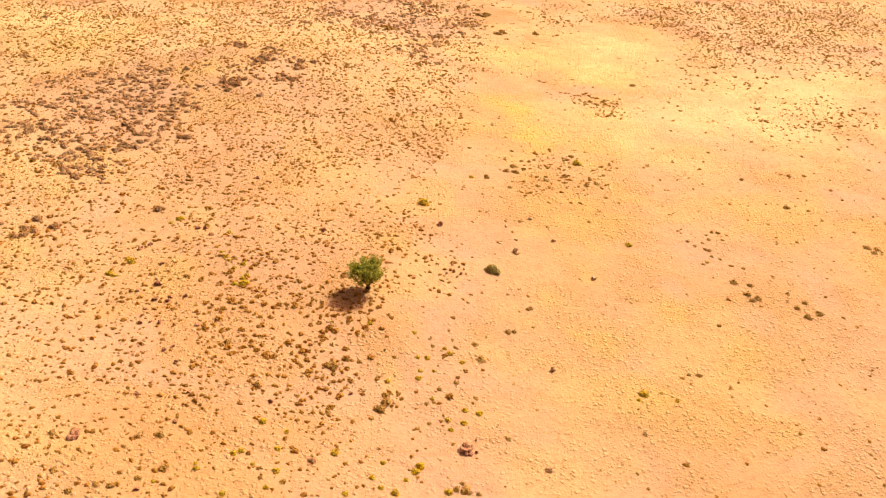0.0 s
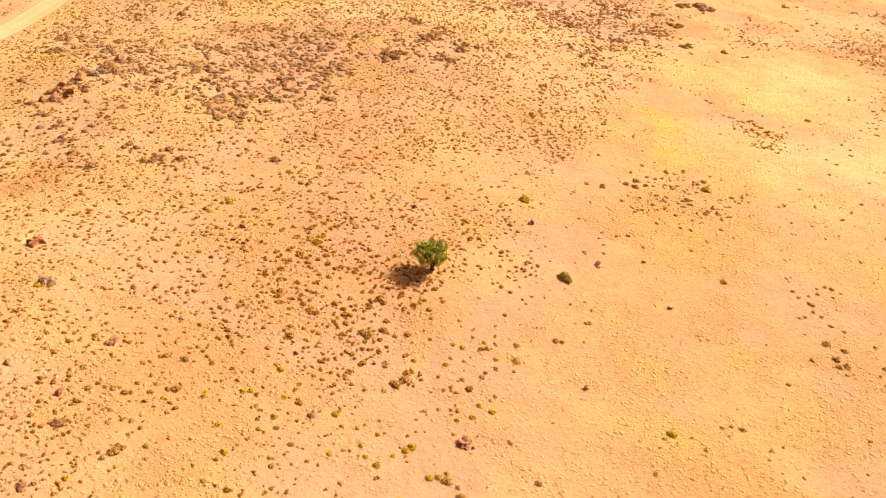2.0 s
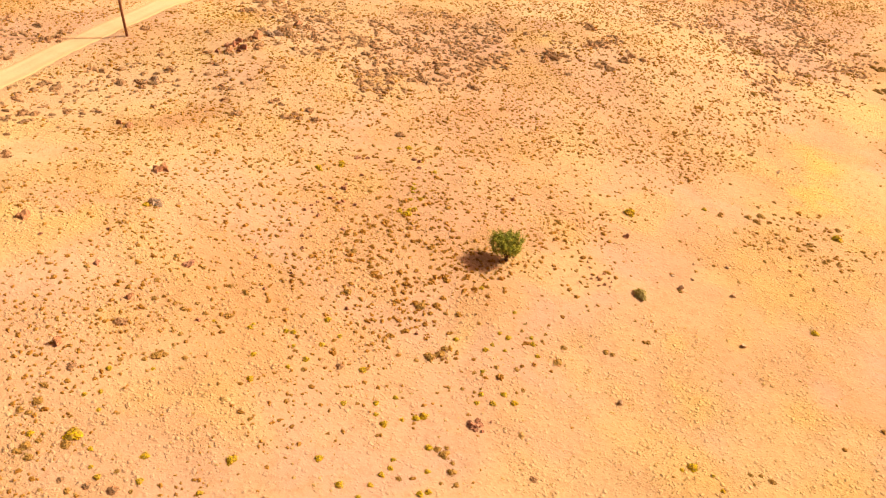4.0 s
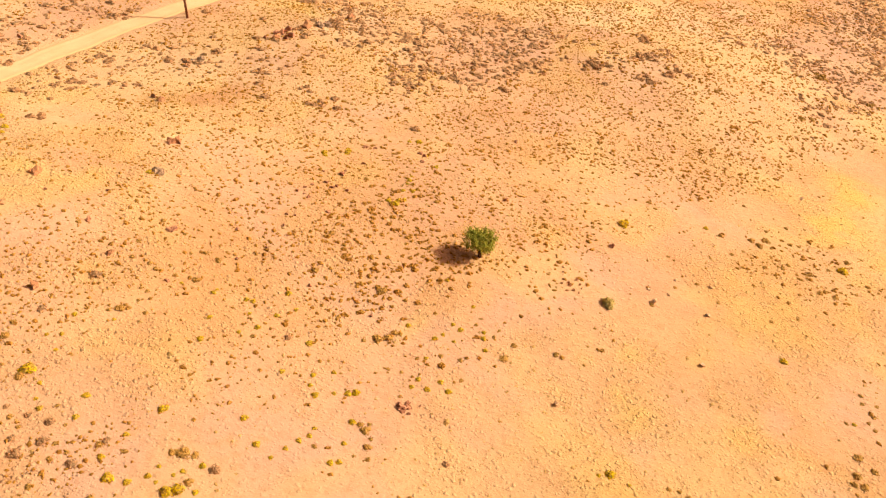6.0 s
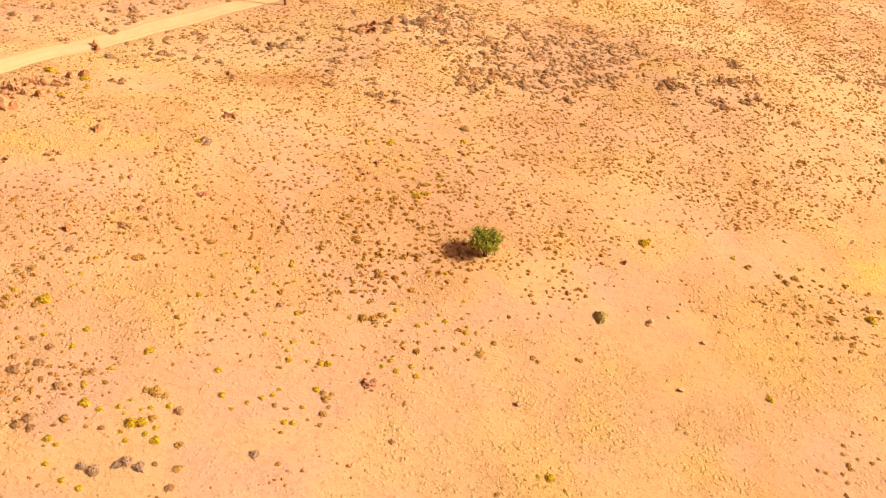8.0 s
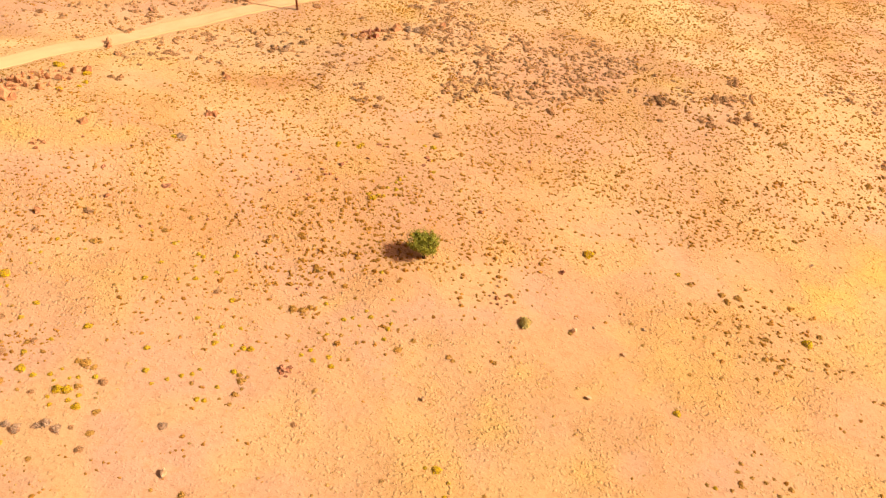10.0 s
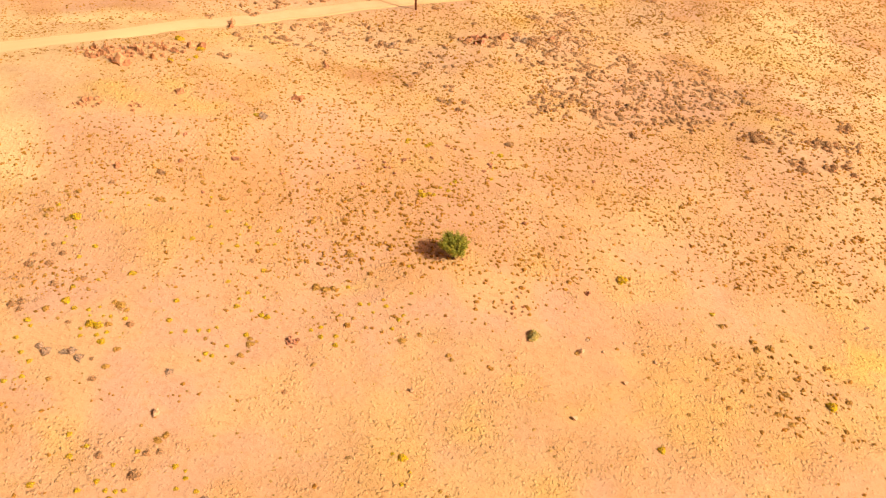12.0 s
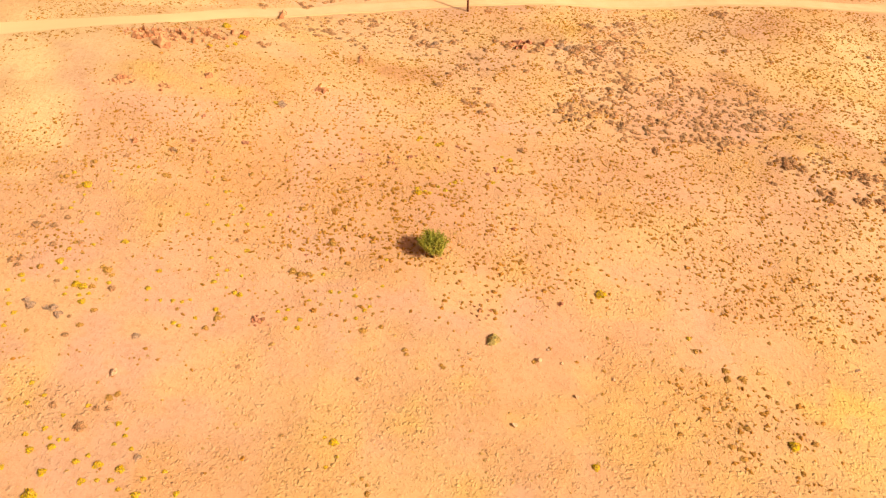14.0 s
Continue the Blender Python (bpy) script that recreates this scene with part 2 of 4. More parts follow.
PALE_LAND = []
PALE_LAND += [
    (-34.8, 12.3, 17.2, 5.4, -167.4, 0.75), (-52.9, 21, 16.1, 6.7, 107, 0.8), (26.9, 129.3, 14.7, 12.3, -173.1, 0.8), (-38.9, 10.7, 12.4, 5.1, -156, 0.75), (-57.8, 126.4, 14, 11.6, 140, 0.8),
    (-37, 123, 12.3, 7.5, 69.6, 0.8), (-50.8, 11.7, 16.4, 9.8, -150.9, 0.75), (43, 111, 28.5, 17.1, 48.6, 0.8), (-54.9, 52.9, 25.4, 19.8, 96.1, 0.45), (-12.9, 82.9, 13.6, 11.1, 95.2, 0.2),
    (-7.8, 106.2, 23, 13.2, 98.8, 0.35), (-42.3, 10.6, 6.9, 3.6, 23, 0.8), (-27.4, 15.0, 5.9, 3.9, 22, 0.22), (-17.9, 27.3, 7.8, 2.4, 85, 0.12), (-58.9, 126.9, 19.1, 11.6, 120, 0.4),
]
PALE_LAND += [
    (-49.0, 38.4, 7.6, 4.1, 159, 0.5), (-23.9, 104.7, 8.9, 4.1, 143, 0.35),
]
PALE_LAND += [(16.5, 98.0, 9.0, 5.0, 90, 0.35)]
STRAW_LAND = []
STRAW_LAND += [
    (18.9, 95.7, 6.8, 3.7, 69), (15.6, 99.9, 7.9, 4.4, 52), (11.4, 95.3, 8.8, 4.4, 96), (-3.8, 45.8, 2.5, 0.8, 100), (-73.0, 98.3, 5.3, 3.4, 111),
    (21.9, 125.9, 16, 12.3, -178.6), (16.1, 95.3, 10.6, 6.9, 95.1), (12.7, 100.1, 10, 5.7, 118.8), (-60.9, 77.6, 9, 5.9, 145.5),
    (19.8, 102, 11, 5.2, 80.9), (-55.3, 46.8, 12.4, 6.3, 100.4), (-31.8, 30.7, 6.6, 2.1, 87.1), (-53, 119, 13.9, 9.5, 113.7), (18.3, 54.2, 7.9, 4.9, -155.5),
]
STRAW_LAND += [
    (-33.2, 26.1, 6.8, 2.2, 89), (-35.4, 31.2, 3.4, 3.0, 164), (-59.5, 118.2, 14.0, 5.9, 116), (-27.6, 104.3, 6.4, 2.8, 145),
]
STRAW_LAND += [(-33.9, 26.0, 8.1, 3.0, 73.0)]
CHALK_LAND = [(-41.5, 9.0, 11.4, 5.5, 22), (-52.8, 8.0, 7.3, 4.9, 40), (-35.6, 45.2, 1.5, 1.0, 157), (-59.9, 21.8, 11.2, 3.1, 97), (-50.0, 7.8, 9.5, 4.0, 76)]
DRY_LAND = [(11.1, 57.2, 17.0, 8.4, 87), (17.9, 48.1, 11.7, 7.1, 16), (11.7, 57.3, 7.8, 4.7, 19), (33.7, 77.8, 10.3, 6.5, 42), (-31.4, 57.7, 8.1, 5.8, 143), (13.4, 84.1, 8.8, 4.6, 82), (11.4, 78.1, 14.6, 7.5, 97), (10.2, 21.2, 5.0, 2.4, 10)]
RICH_LAND = [(-13.1, 52.4, 12.2, 9.5, 102), (-7.1, 63.6, 7.4, 5.5, 87), (-3.0, 89.7, 8.8, 4.2, 73), (-14.2, 47.8, 7.7, 5.3, 93), (-13.9, 86.7, 12.4, 7.0, 56), (-50.1, 112.9, 9.1, 4.8, 113), (-25.1, 99.4, 4.3, 2.9, 114), (-55.5, 65.8, 8.3, 3.5, 49)]
ROSE_LAND = [(-39.9, 17.8, 9.3, 6.7, -157.9), (-31, 67.6, 5.1, 2.0, 86.6), (4.3, 31.7, 15.3, 9.3, 80.9), (1.4, 57.3, 8.3, 4.8, 74), (4.9, 61.7, 10.6, 7.5, 67.3), (-1.5, 20.9, 10.7, 8.6, 50.2)]
RUST_LAND = [(-44.0, 53.7, 6.6, 4.0, 63.0), (-23.4, 79.0, 1.4, 0.9, 126), (-73.0, 98.3, 5.3, 3.4, 111), (-73.9, 97.2, 3.2, 2.1, 113), (-19.1, 37.2, 7.3, 4.8, -178), (-12.1, 57.4, 9.3, 8.6, 98.4), (-23.1, 80.5, 6.9, 4, 70.1), (-31.3, 31.7, 3.8, 2.2, 66), (9.6, 67.9, 17, 8.9, 95.1)]
SAGE_LAND = []
SAGE_LAND += [
    (-39.1, 89.9, 13.7, 9.5, 87, 0.62), (-35.8, 98.0, 10.3, 4.4, 111, 0.6), (-51.7, 83.2, 10.3, 5.2, 125, 0.45), (-49.5, 67.5, 9.8, 4.2, 127, 0.14), (-65.6, 90.5, 7.3, 3.5, 135, 0.25),
    (-26.7, 102.6, 5.4, 4.1, 101, 0.25), (-20.9, 107.5, 6.3, 3.4, 98, 0.12), (-5.4, 142.1, 15.2, 11.2, 101, 0.5), (-12.7, 144.0, 13.8, 6.7, 46, 0.3), (-11.8, 150.8, 33.2, 6.1, 106, 0.5),
    (-22.4, 104.6, 5.6, 4.0, 145, 0.12), (-71.7, 53.2, 9.9, 6.7, 108, 0.4), (-69.4, 46.8, 9.8, 4.7, 85, 0.35), (-54.2, 52.5, 12.3, 4.5, 83, 0.28), (-56.0, 53.8, 13.5, 6.9, 82, 0.22),
]
SAGE_LAND += [
    (-70.5, 31.9, 6.5, 4.9, 109, 0.2), (-65.2, 47.7, 12.8, 1.7, 99, 0.2), (-68.4, 106.3, 5.5, 3.6, 142, 0.2),
]


def most(x, y, blobs, rough=0.35, seed=5):
    k = np.zeros_like(x)
    for b in blobs:
        k = np.maximum(k, in_blob(x, y, b, rough, seed, 0.25, 1.35))
    return k


def build_ground():
    gx, gy = graded(-92, 100, 0.6, 2600), graded(-5, 190, 0.6, 2600)
    x, y = [a.ravel() for a in np.meshgrid(gx, gy, indexing="ij")]
    me = mesh_of("ground", np.stack([x, y, ground_z(x, y)], -1), grid_faces(len(gx), len(gy)), SOIL)
    patch = value_noise(x, y, 9.0, 21) * 0.6 + value_noise(x, y, 3.5, 22) * 0.4
    straw = np.maximum(most(x, y, STRAW_LAND) * (0.4 + 0.5 * smooth(patch, 0.3, 0.7)), 0.3 * smooth(patch, 0.58, 0.78))
    mottle = value_noise(x, y, 5.0, 23) * 0.6 + value_noise(x, y, 1.9, 24) * 0.4
    straw = np.maximum(straw, most(x, y, DRY_LAND) * (0.18 + 0.30 * smooth(mottle, 0.36, 0.68)))
    under = most(x, y, [c[:5] for c in SAGE_LAND])
    straw = straw * (1 - 0.75 * under)
    rose = np.maximum(np.maximum(most(x, y, ROSE_LAND), 0.9 * under), 0.7 * smooth(1 - patch, 0.58, 0.75))
    rust = np.maximum(np.maximum(np.maximum(most(x, y, RUST_LAND) * 0.36, most(x, y, RUST_LAND[:1]) * 0.65), 0.18 * most(x, y, RICH_LAND)), 0.2 * smooth(value_noise(x, y, 12.0, 25) * 0.6 + value_noise(x, y, 4.0, 26) * 0.4, 0.62, 0.8))
    pale = np.zeros_like(x)
    for (*blob, d) in PALE_LAND:
        pale = np.maximum(pale, d * in_blob(x, y, blob, 0.35, 5, 0.25, 1.35))
    pale = pale * (0.5 + 0.5 * smooth(patch, 0.25, 0.6))
    drift = smooth(value_noise(x, y, 11.0, 27) * 0.6 + value_noise(x, y, 4.0, 28) * 0.4, 0.3, 0.65)
    pale = np.maximum(pale, 0.36 * drift * np.maximum(smooth(-x, 16, 48), smooth(y, 85, 125)))
    pale = pale * (1 - 0.9 * most(x, y, STRAW_LAND[-1:])) * (1 - 0.9 * most(x, y, RUST_LAND[:1]))
    pale = np.maximum(pale, 0.95 * most(x, y, CHALK_LAND, 0.25))
    pale = np.maximum(pale, 0.85 * np.exp(-(road_off(x, y) / 5.0) ** 2) * smooth(-y, -34, -18))
    for name, v in (("straw", straw), ("rose", rose), ("rust", rust), ("pale", pale)):
        a = me.attributes.new(name, "FLOAT", "POINT")
        a.data.foreach_set("value", v.astype(np.float32))
    tagged(new("ground", me), "dry sandy desert slope, orange and straw coloured", "ground", kind="structure")


def build_road():
    d = np.gradient(LINE, axis=0)
    d /= np.hypot(d[:, 0], d[:, 1])[:, None]
    side = np.stack([d[:, 1], -d[:, 0]], -1)
    cross = np.linspace(-1, 1, 15)
    wide = 1.75 + 0.5 * smooth(-LINE[:, 1], -46, -22) + 0.4 * (value_noise(LINE[:, 0], LINE[:, 1], 6.0, 31) - 0.5)
    p = LINE[:, None] + side[:, None] * (cross[None] * wide[:, None])[..., None]
    x, y = p[..., 0], p[..., 1]
    rut = -0.035 * np.exp(-((np.abs(cross) - 0.42) / 0.14) ** 2) - 0.16 * smooth(np.abs(cross), 0.8, 1.0)
    z = ground_z(x, y, False) - 0.02 + rut[None]
    verts = np.stack([x, y, z], -1).reshape(-1, 3)
    me = mesh_of("road", verts, grid_faces(len(LINE), len(cross))[:, ::-1], PACKED)
    verge = np.broadcast_to(smooth(np.abs(cross), 0.4, 0.85) + 0.15 * np.exp(-(cross / 0.16) ** 2), x.shape).reshape(-1)
    me.attributes.new("verge", "FLOAT", "POINT").data.foreach_set("value", verge.astype(np.float32))
    me.attributes.new("chalk", "FLOAT", "POINT").data.foreach_set("value", (0.9 * smooth(-y, -40, -22)).reshape(-1).astype(np.float32))
    tagged(new("road", me), "pale unpaved sand track with faint wheel ruts", "road", kind="structure")


build_ground()
build_road()


# ---- plants ----
def leaves(rng, n, wide, high, leaf, hollow=0.45, low=0.0, loose=0.45):
    """n little quads in a dome: corners (n, 4, 3)."""
    a = rng.uniform(0, 2 * np.pi, n)
    up = rng.uniform(low, 1, n)
    r = np.sqrt(np.clip(1 - up * up, 0, 1)) * (hollow + (1 - hollow) * rng.uniform(0, 1, n) ** 0.6)
    rise = up * (0.55 + 0.45 * rng.uniform(0, 1, n))
    lump = 1 + 0.25 * np.sin(a * 3 + rng.uniform(0, 6)) + 0.12 * np.sin(a * 5 + rng.uniform(0, 6))
    mid = np.stack([np.cos(a) * r * lump * wide, np.sin(a) * r * lump * wide, rise * high], -1)
    n1 = rng.normal(size=(n, 3)) * loose + mid / (wide, wide, high) * 0.7 + (0, 0, 0.3)
    n1 /= np.linalg.norm(n1, axis=1)[:, None]
    u = np.cross(n1, rng.normal(size=(n, 3)))
    u /= np.linalg.norm(u, axis=1)[:, None]
    v = np.cross(n1, u)
    s = leaf * rng.uniform(0.6, 1.4, (n, 1))
    return np.stack([mid - u * s, mid - v * s * 0.6, mid + u * s, mid + v * s * 0.6], 1)


def mound(rng, wide, high, rings, sides, rough=0.16):
    """A lumpy dome of quads: corners (n, 4, 3)."""
    k = np.linspace(0, 1, rings + 1)
    r, z = np.cos(k * 1.5) ** 0.75, np.sin(k * 1.5) * 1.0
    a = np.linspace(0, 2 * np.pi, sides, endpoint=False) + rng.uniform(0, 6)
    lump = 1 + 0.14 * np.sin(2 * a + rng.uniform(0, 6)) + 0.10 * np.sin(3 * a + rng.uniform(0, 6))
    g = 1 + rough * rng.normal(size=(rings + 1, sides))
    p = np.stack([np.cos(a) * lump * r[:, None] * g * wide, np.sin(a) * lump * r[:, None] * g * wide, z[:, None] * high * (1 + rough * 0.7 * rng.normal(size=(rings + 1, sides)))], -1)
    p[0, :, 2] = -0.12 * high
    q = np.roll(p, -1, axis=1)
    return np.stack([p[:-1], q[:-1], q[1:], p[1:]], 2).reshape(-1, 4, 3)


def tussock(rng):
    """Two or three low cushions of dry grass grown into one, with blades that stick out."""
    bits = [mound(rng, 0.38, 0.23, 2, 5, 0.2)]
    for _ in range(int(rng.integers(0, 2))):
        a, far = rng.uniform(0, 2 * np.pi), rng.uniform(0.2, 0.42)
        bits.append(mound(rng, rng.uniform(0.18, 0.3), rng.uniform(0.12, 0.2), 2, 4, 0.2) + (math.cos(a) * far, math.sin(a) * far, 0))
    bits.append(leaves(rng, 2, 0.46, 0.26, 0.10, 0.85, 0.03, 0.3))
    return np.concatenate(bits) * (rng.uniform(0.9, 1.2), rng.uniform(0.75, 1.0), rng.uniform(0.8, 1.25))


def lone_tuft(rng):
    """One cushion of dry grass as one closed surface, with points of blades drawn out of it."""
    c = mound(rng, 0.45, 0.27, 4, 11, 0.2) * (rng.uniform(0.9, 1.25), rng.uniform(0.75, 0.95), rng.uniform(0.85, 1.2))
    bm = bmesh.new()
    for q in c:
        bm.faces.new([bm.verts.new(p) for p in q])
    bmesh.ops.remove_doubles(bm, verts=bm.verts, dist=0.002)
    for v in bm.verts:
        if rng.uniform() < 0.3 and v.co.z > 0.02:
            v.co *= rng.uniform(1.1, 1.35)
    me = bpy.data.meshes.new("grass_tuft")
    bm.to_mesh(me)
    bm.free()
    me.materials.append(TUFT)
    return me


def quads_mesh(name, corners, material):
    n = len(corners)
    return mesh_of(name, corners.reshape(-1, 3), np.arange(n * 4).reshape(n, 4), material, True)


def tube(points, radii, sides=6):
    """A tapered tube along points: verts, faces."""
    points = np.asarray(points, float)
    vs, fs = [], []
    d = np.gradient(points, axis=0)
    for k, (q, r) in enumerate(zip(points, radii)):
        w = d[k] / np.linalg.norm(d[k])
        a = np.cross(w, (0.3, 0.9, 0.1))
        a /= np.linalg.norm(a)
        b = np.cross(w, a)
        for i in range(sides):
            g = 2 * math.pi * i / sides
            vs.append(q + r * (a * math.cos(g) + b * math.sin(g)))
    for k in range(len(points) - 1):
        for i in range(sides):
            j = (i + 1) % sides
            fs.append((k * sides + i, k * sides + j, (k + 1) * sides + j, (k + 1) * sides + i))
    fs.append(tuple(range(sides))[::-1])
    fs.append(tuple((len(points) - 1) * sides + i for i in range(sides)))
    return vs, fs


def tubes_mesh(name, runs, material, sides=6):
    vs, fs = [], []
    for points, radii in runs:
        v, f = tube(points, radii, sides)
        fs += [tuple(i + len(vs) for i in q) for q in f]
        vs += v
    return mesh_of(name, np.array(vs), fs, material)


def child(name, me, parent, label=""):
    ob = new(name, me)
    ob.parent = parent
    return tagged(ob, label)


def stems_mesh(rng, wide, high, n=7):
    runs = []
    for k in range(n):
        a = 2 * math.pi * (k + rng.uniform(-0.3, 0.3)) / n
        lean = rng.uniform(0.3, 0.75) * wide
        tip = np.array((math.cos(a) * lean, math.sin(a) * lean, high * rng.uniform(0.55, 0.85)))
        bend = tip * (0.35, 0.35, 0.55) + rng.normal(size=3) * 0.02
        runs.append(([(0, 0, -0.06), bend, tip], [0.028 * high + 0.008, 0.018 * high + 0.005, 0.005]))
    return tubes_mesh("stems", runs, STEM, 5)


def shrub_kind(name, seed, wide, high, n, leaf, material, label, category, group, bloom=0):
    """One shrub with its parts, standing out of the way of nothing: it is moved to its first place by plant()."""
    rng = np.random.default_rng(seed)
    ob = tagged(new(name), label, category, group)
    child("stems", stems_mesh(rng, wide, high), ob)
    child("foliage", quads_mesh("foliage", np.concatenate([mound(rng, wide * 0.80, high * 0.82, 5, 12, 0.24), leaves(rng, n, wide, high, leaf, 0.75, 0.02)]), material), ob)
    if bloom:
        top = leaves(rng, bloom, wide * 1.0, high * 1.12, leaf * 1.3, 0.85, 0.08, 0.3)
        tagged(child("bloom", quads_mesh("bloom", top, BLOOM), ob, "small yellow flower heads"), kind="stuff")
    return ob


USED = set()


def plant(kinds, spots, rng):
    """Sets a copy of one of the kinds at each (x, y, size)."""
    for x, y, size in spots:
        ob = kinds[int(rng.integers(len(kinds)))]
        z = float(ground_z(np.array(x), np.array(y))) - 0.03
        s = size * rng.uniform(0.92, 1.08)
        m = pose(x, y, z, rng.uniform(-4, 4), rng.uniform(-4, 4), rng.uniform(0, 360))
        if ob.name not in USED:
            USED.add(ob.name)
            ob.matrix_basis, made = m, ob
        else:
            made = copy_thing(ob, m)
        made.scale = (s, s, s * rng.uniform(0.85, 1.15))


def build_tree():
    rng = np.random.default_rng(4)
    x, y = -6.05, 56.05
    ob = tagged(new("tree"), "lone small broad-crowned green tree with dark short trunk", "tree")
    ob.location = (x, y, float(ground_z(np.array(x), np.array(y))) - 0.05)
    runs = []
    runs.append(([(0, 0, -0.15), (0.03, -0.02, 0.25), (0.0, 0.03, 0.55)], [0.22, 0.16, 0.13]))
    for k in range(9):
        a = 2 * math.pi * (k + rng.uniform(-0.3, 0.3)) / 9
        far = rng.uniform(0.55, 1.0)
        tip = np.array((math.cos(a) * far * 1.1, math.sin(a) * far * 1.0, rng.uniform(1.5, 2.1)))
        start = np.array((0.02, 0.0, rng.uniform(0.2, 0.55)))
        mid = start * 0.45 + tip * 0.55 + (0, 0, -0.18)
        runs.append(([start, start * 0.75 + mid * 0.25, mid, tip], [0.10, 0.085, 0.055, 0.02]))
        for _ in range(3):
            t2 = tip + rng.normal(size=3) * (0.4, 0.4, 0.3)
            runs.append(([mid, (mid + t2) / 2 + rng.normal(size=3) * 0.05, t2], [0.04, 0.028, 0.01]))
    child("trunk", tubes_mesh("trunk", runs, BARK, 7), ob, "dark forking trunk and limbs")
    out = []
    for k in range(125):
        a = rng.uniform(0, 2 * math.pi)
        up = rng.uniform(-0.55 - 0.9 * max(0.0, math.cos(a - 0.9)), 1)  # branches hang low on one side
        r = math.sqrt(max(0.3, 1 - up * up)) ** 0.7 * rng.uniform(0.3, 1.0) * (1 + 0.10 * math.sin(2 * a + 0.6) + 0.06 * math.sin(3 * a + 1.0))
        mid = np.array((math.cos(a) * r * 1.42 + 0.05, math.sin(a) * r * 1.42 + 0.1, 1.78 + up * (0.56 if up > 0 else 0.72) + 0.08 * math.sin(4 * a)))
        n = int(rng.integers(70, 140))
        lean = mid * (0.12, 0.12, 0) + (0, 0, 0.20)  # sprays that point out and up
        along = rng.normal(size=(n, 1))
        ball = rng.normal(size=(n, 3)) * (0.085, 0.085, 0.08) + along * lean
        c = leaves(rng, n, 0.1, 0.1, 0.06, loose=0.6)
        out.append(c - c.mean(1, keepdims=True) + (mid + ball)[:, None])
    child("crown", quads_mesh("crown", np.concatenate(out), GREEN), ob, "low broad airy crown of small green leaves")


build_tree()


# tall dark pole beside the track
def build_pole():
    x, y = -65.2, 65.95
    z = float(ground_z(np.array(x), np.array(y)))
    ob = tagged(new("utility_pole"), "tall reddish brown wooden utility pole beside the track", "utility pole")
    ob.location = (x, y, z)
    child("post", tubes_mesh("post", [([(0, 0, -0.3), (0, 0, 3.5), (0.0, 0, 7), (0.0, 0, 10.6), (0, 0, 10.64)], [0.165, 0.15, 0.135, 0.115, 0.09])], POLE, 14), ob)
    for h in (1.5, 2.4):
        child("metal_band", tubes_mesh("metal_band", [([(0, 0, h), (0, 0, h + 0.05)], [0.168 - 0.004 * h, 0.168 - 0.004 * h])], POLE, 14), ob)


build_pole()

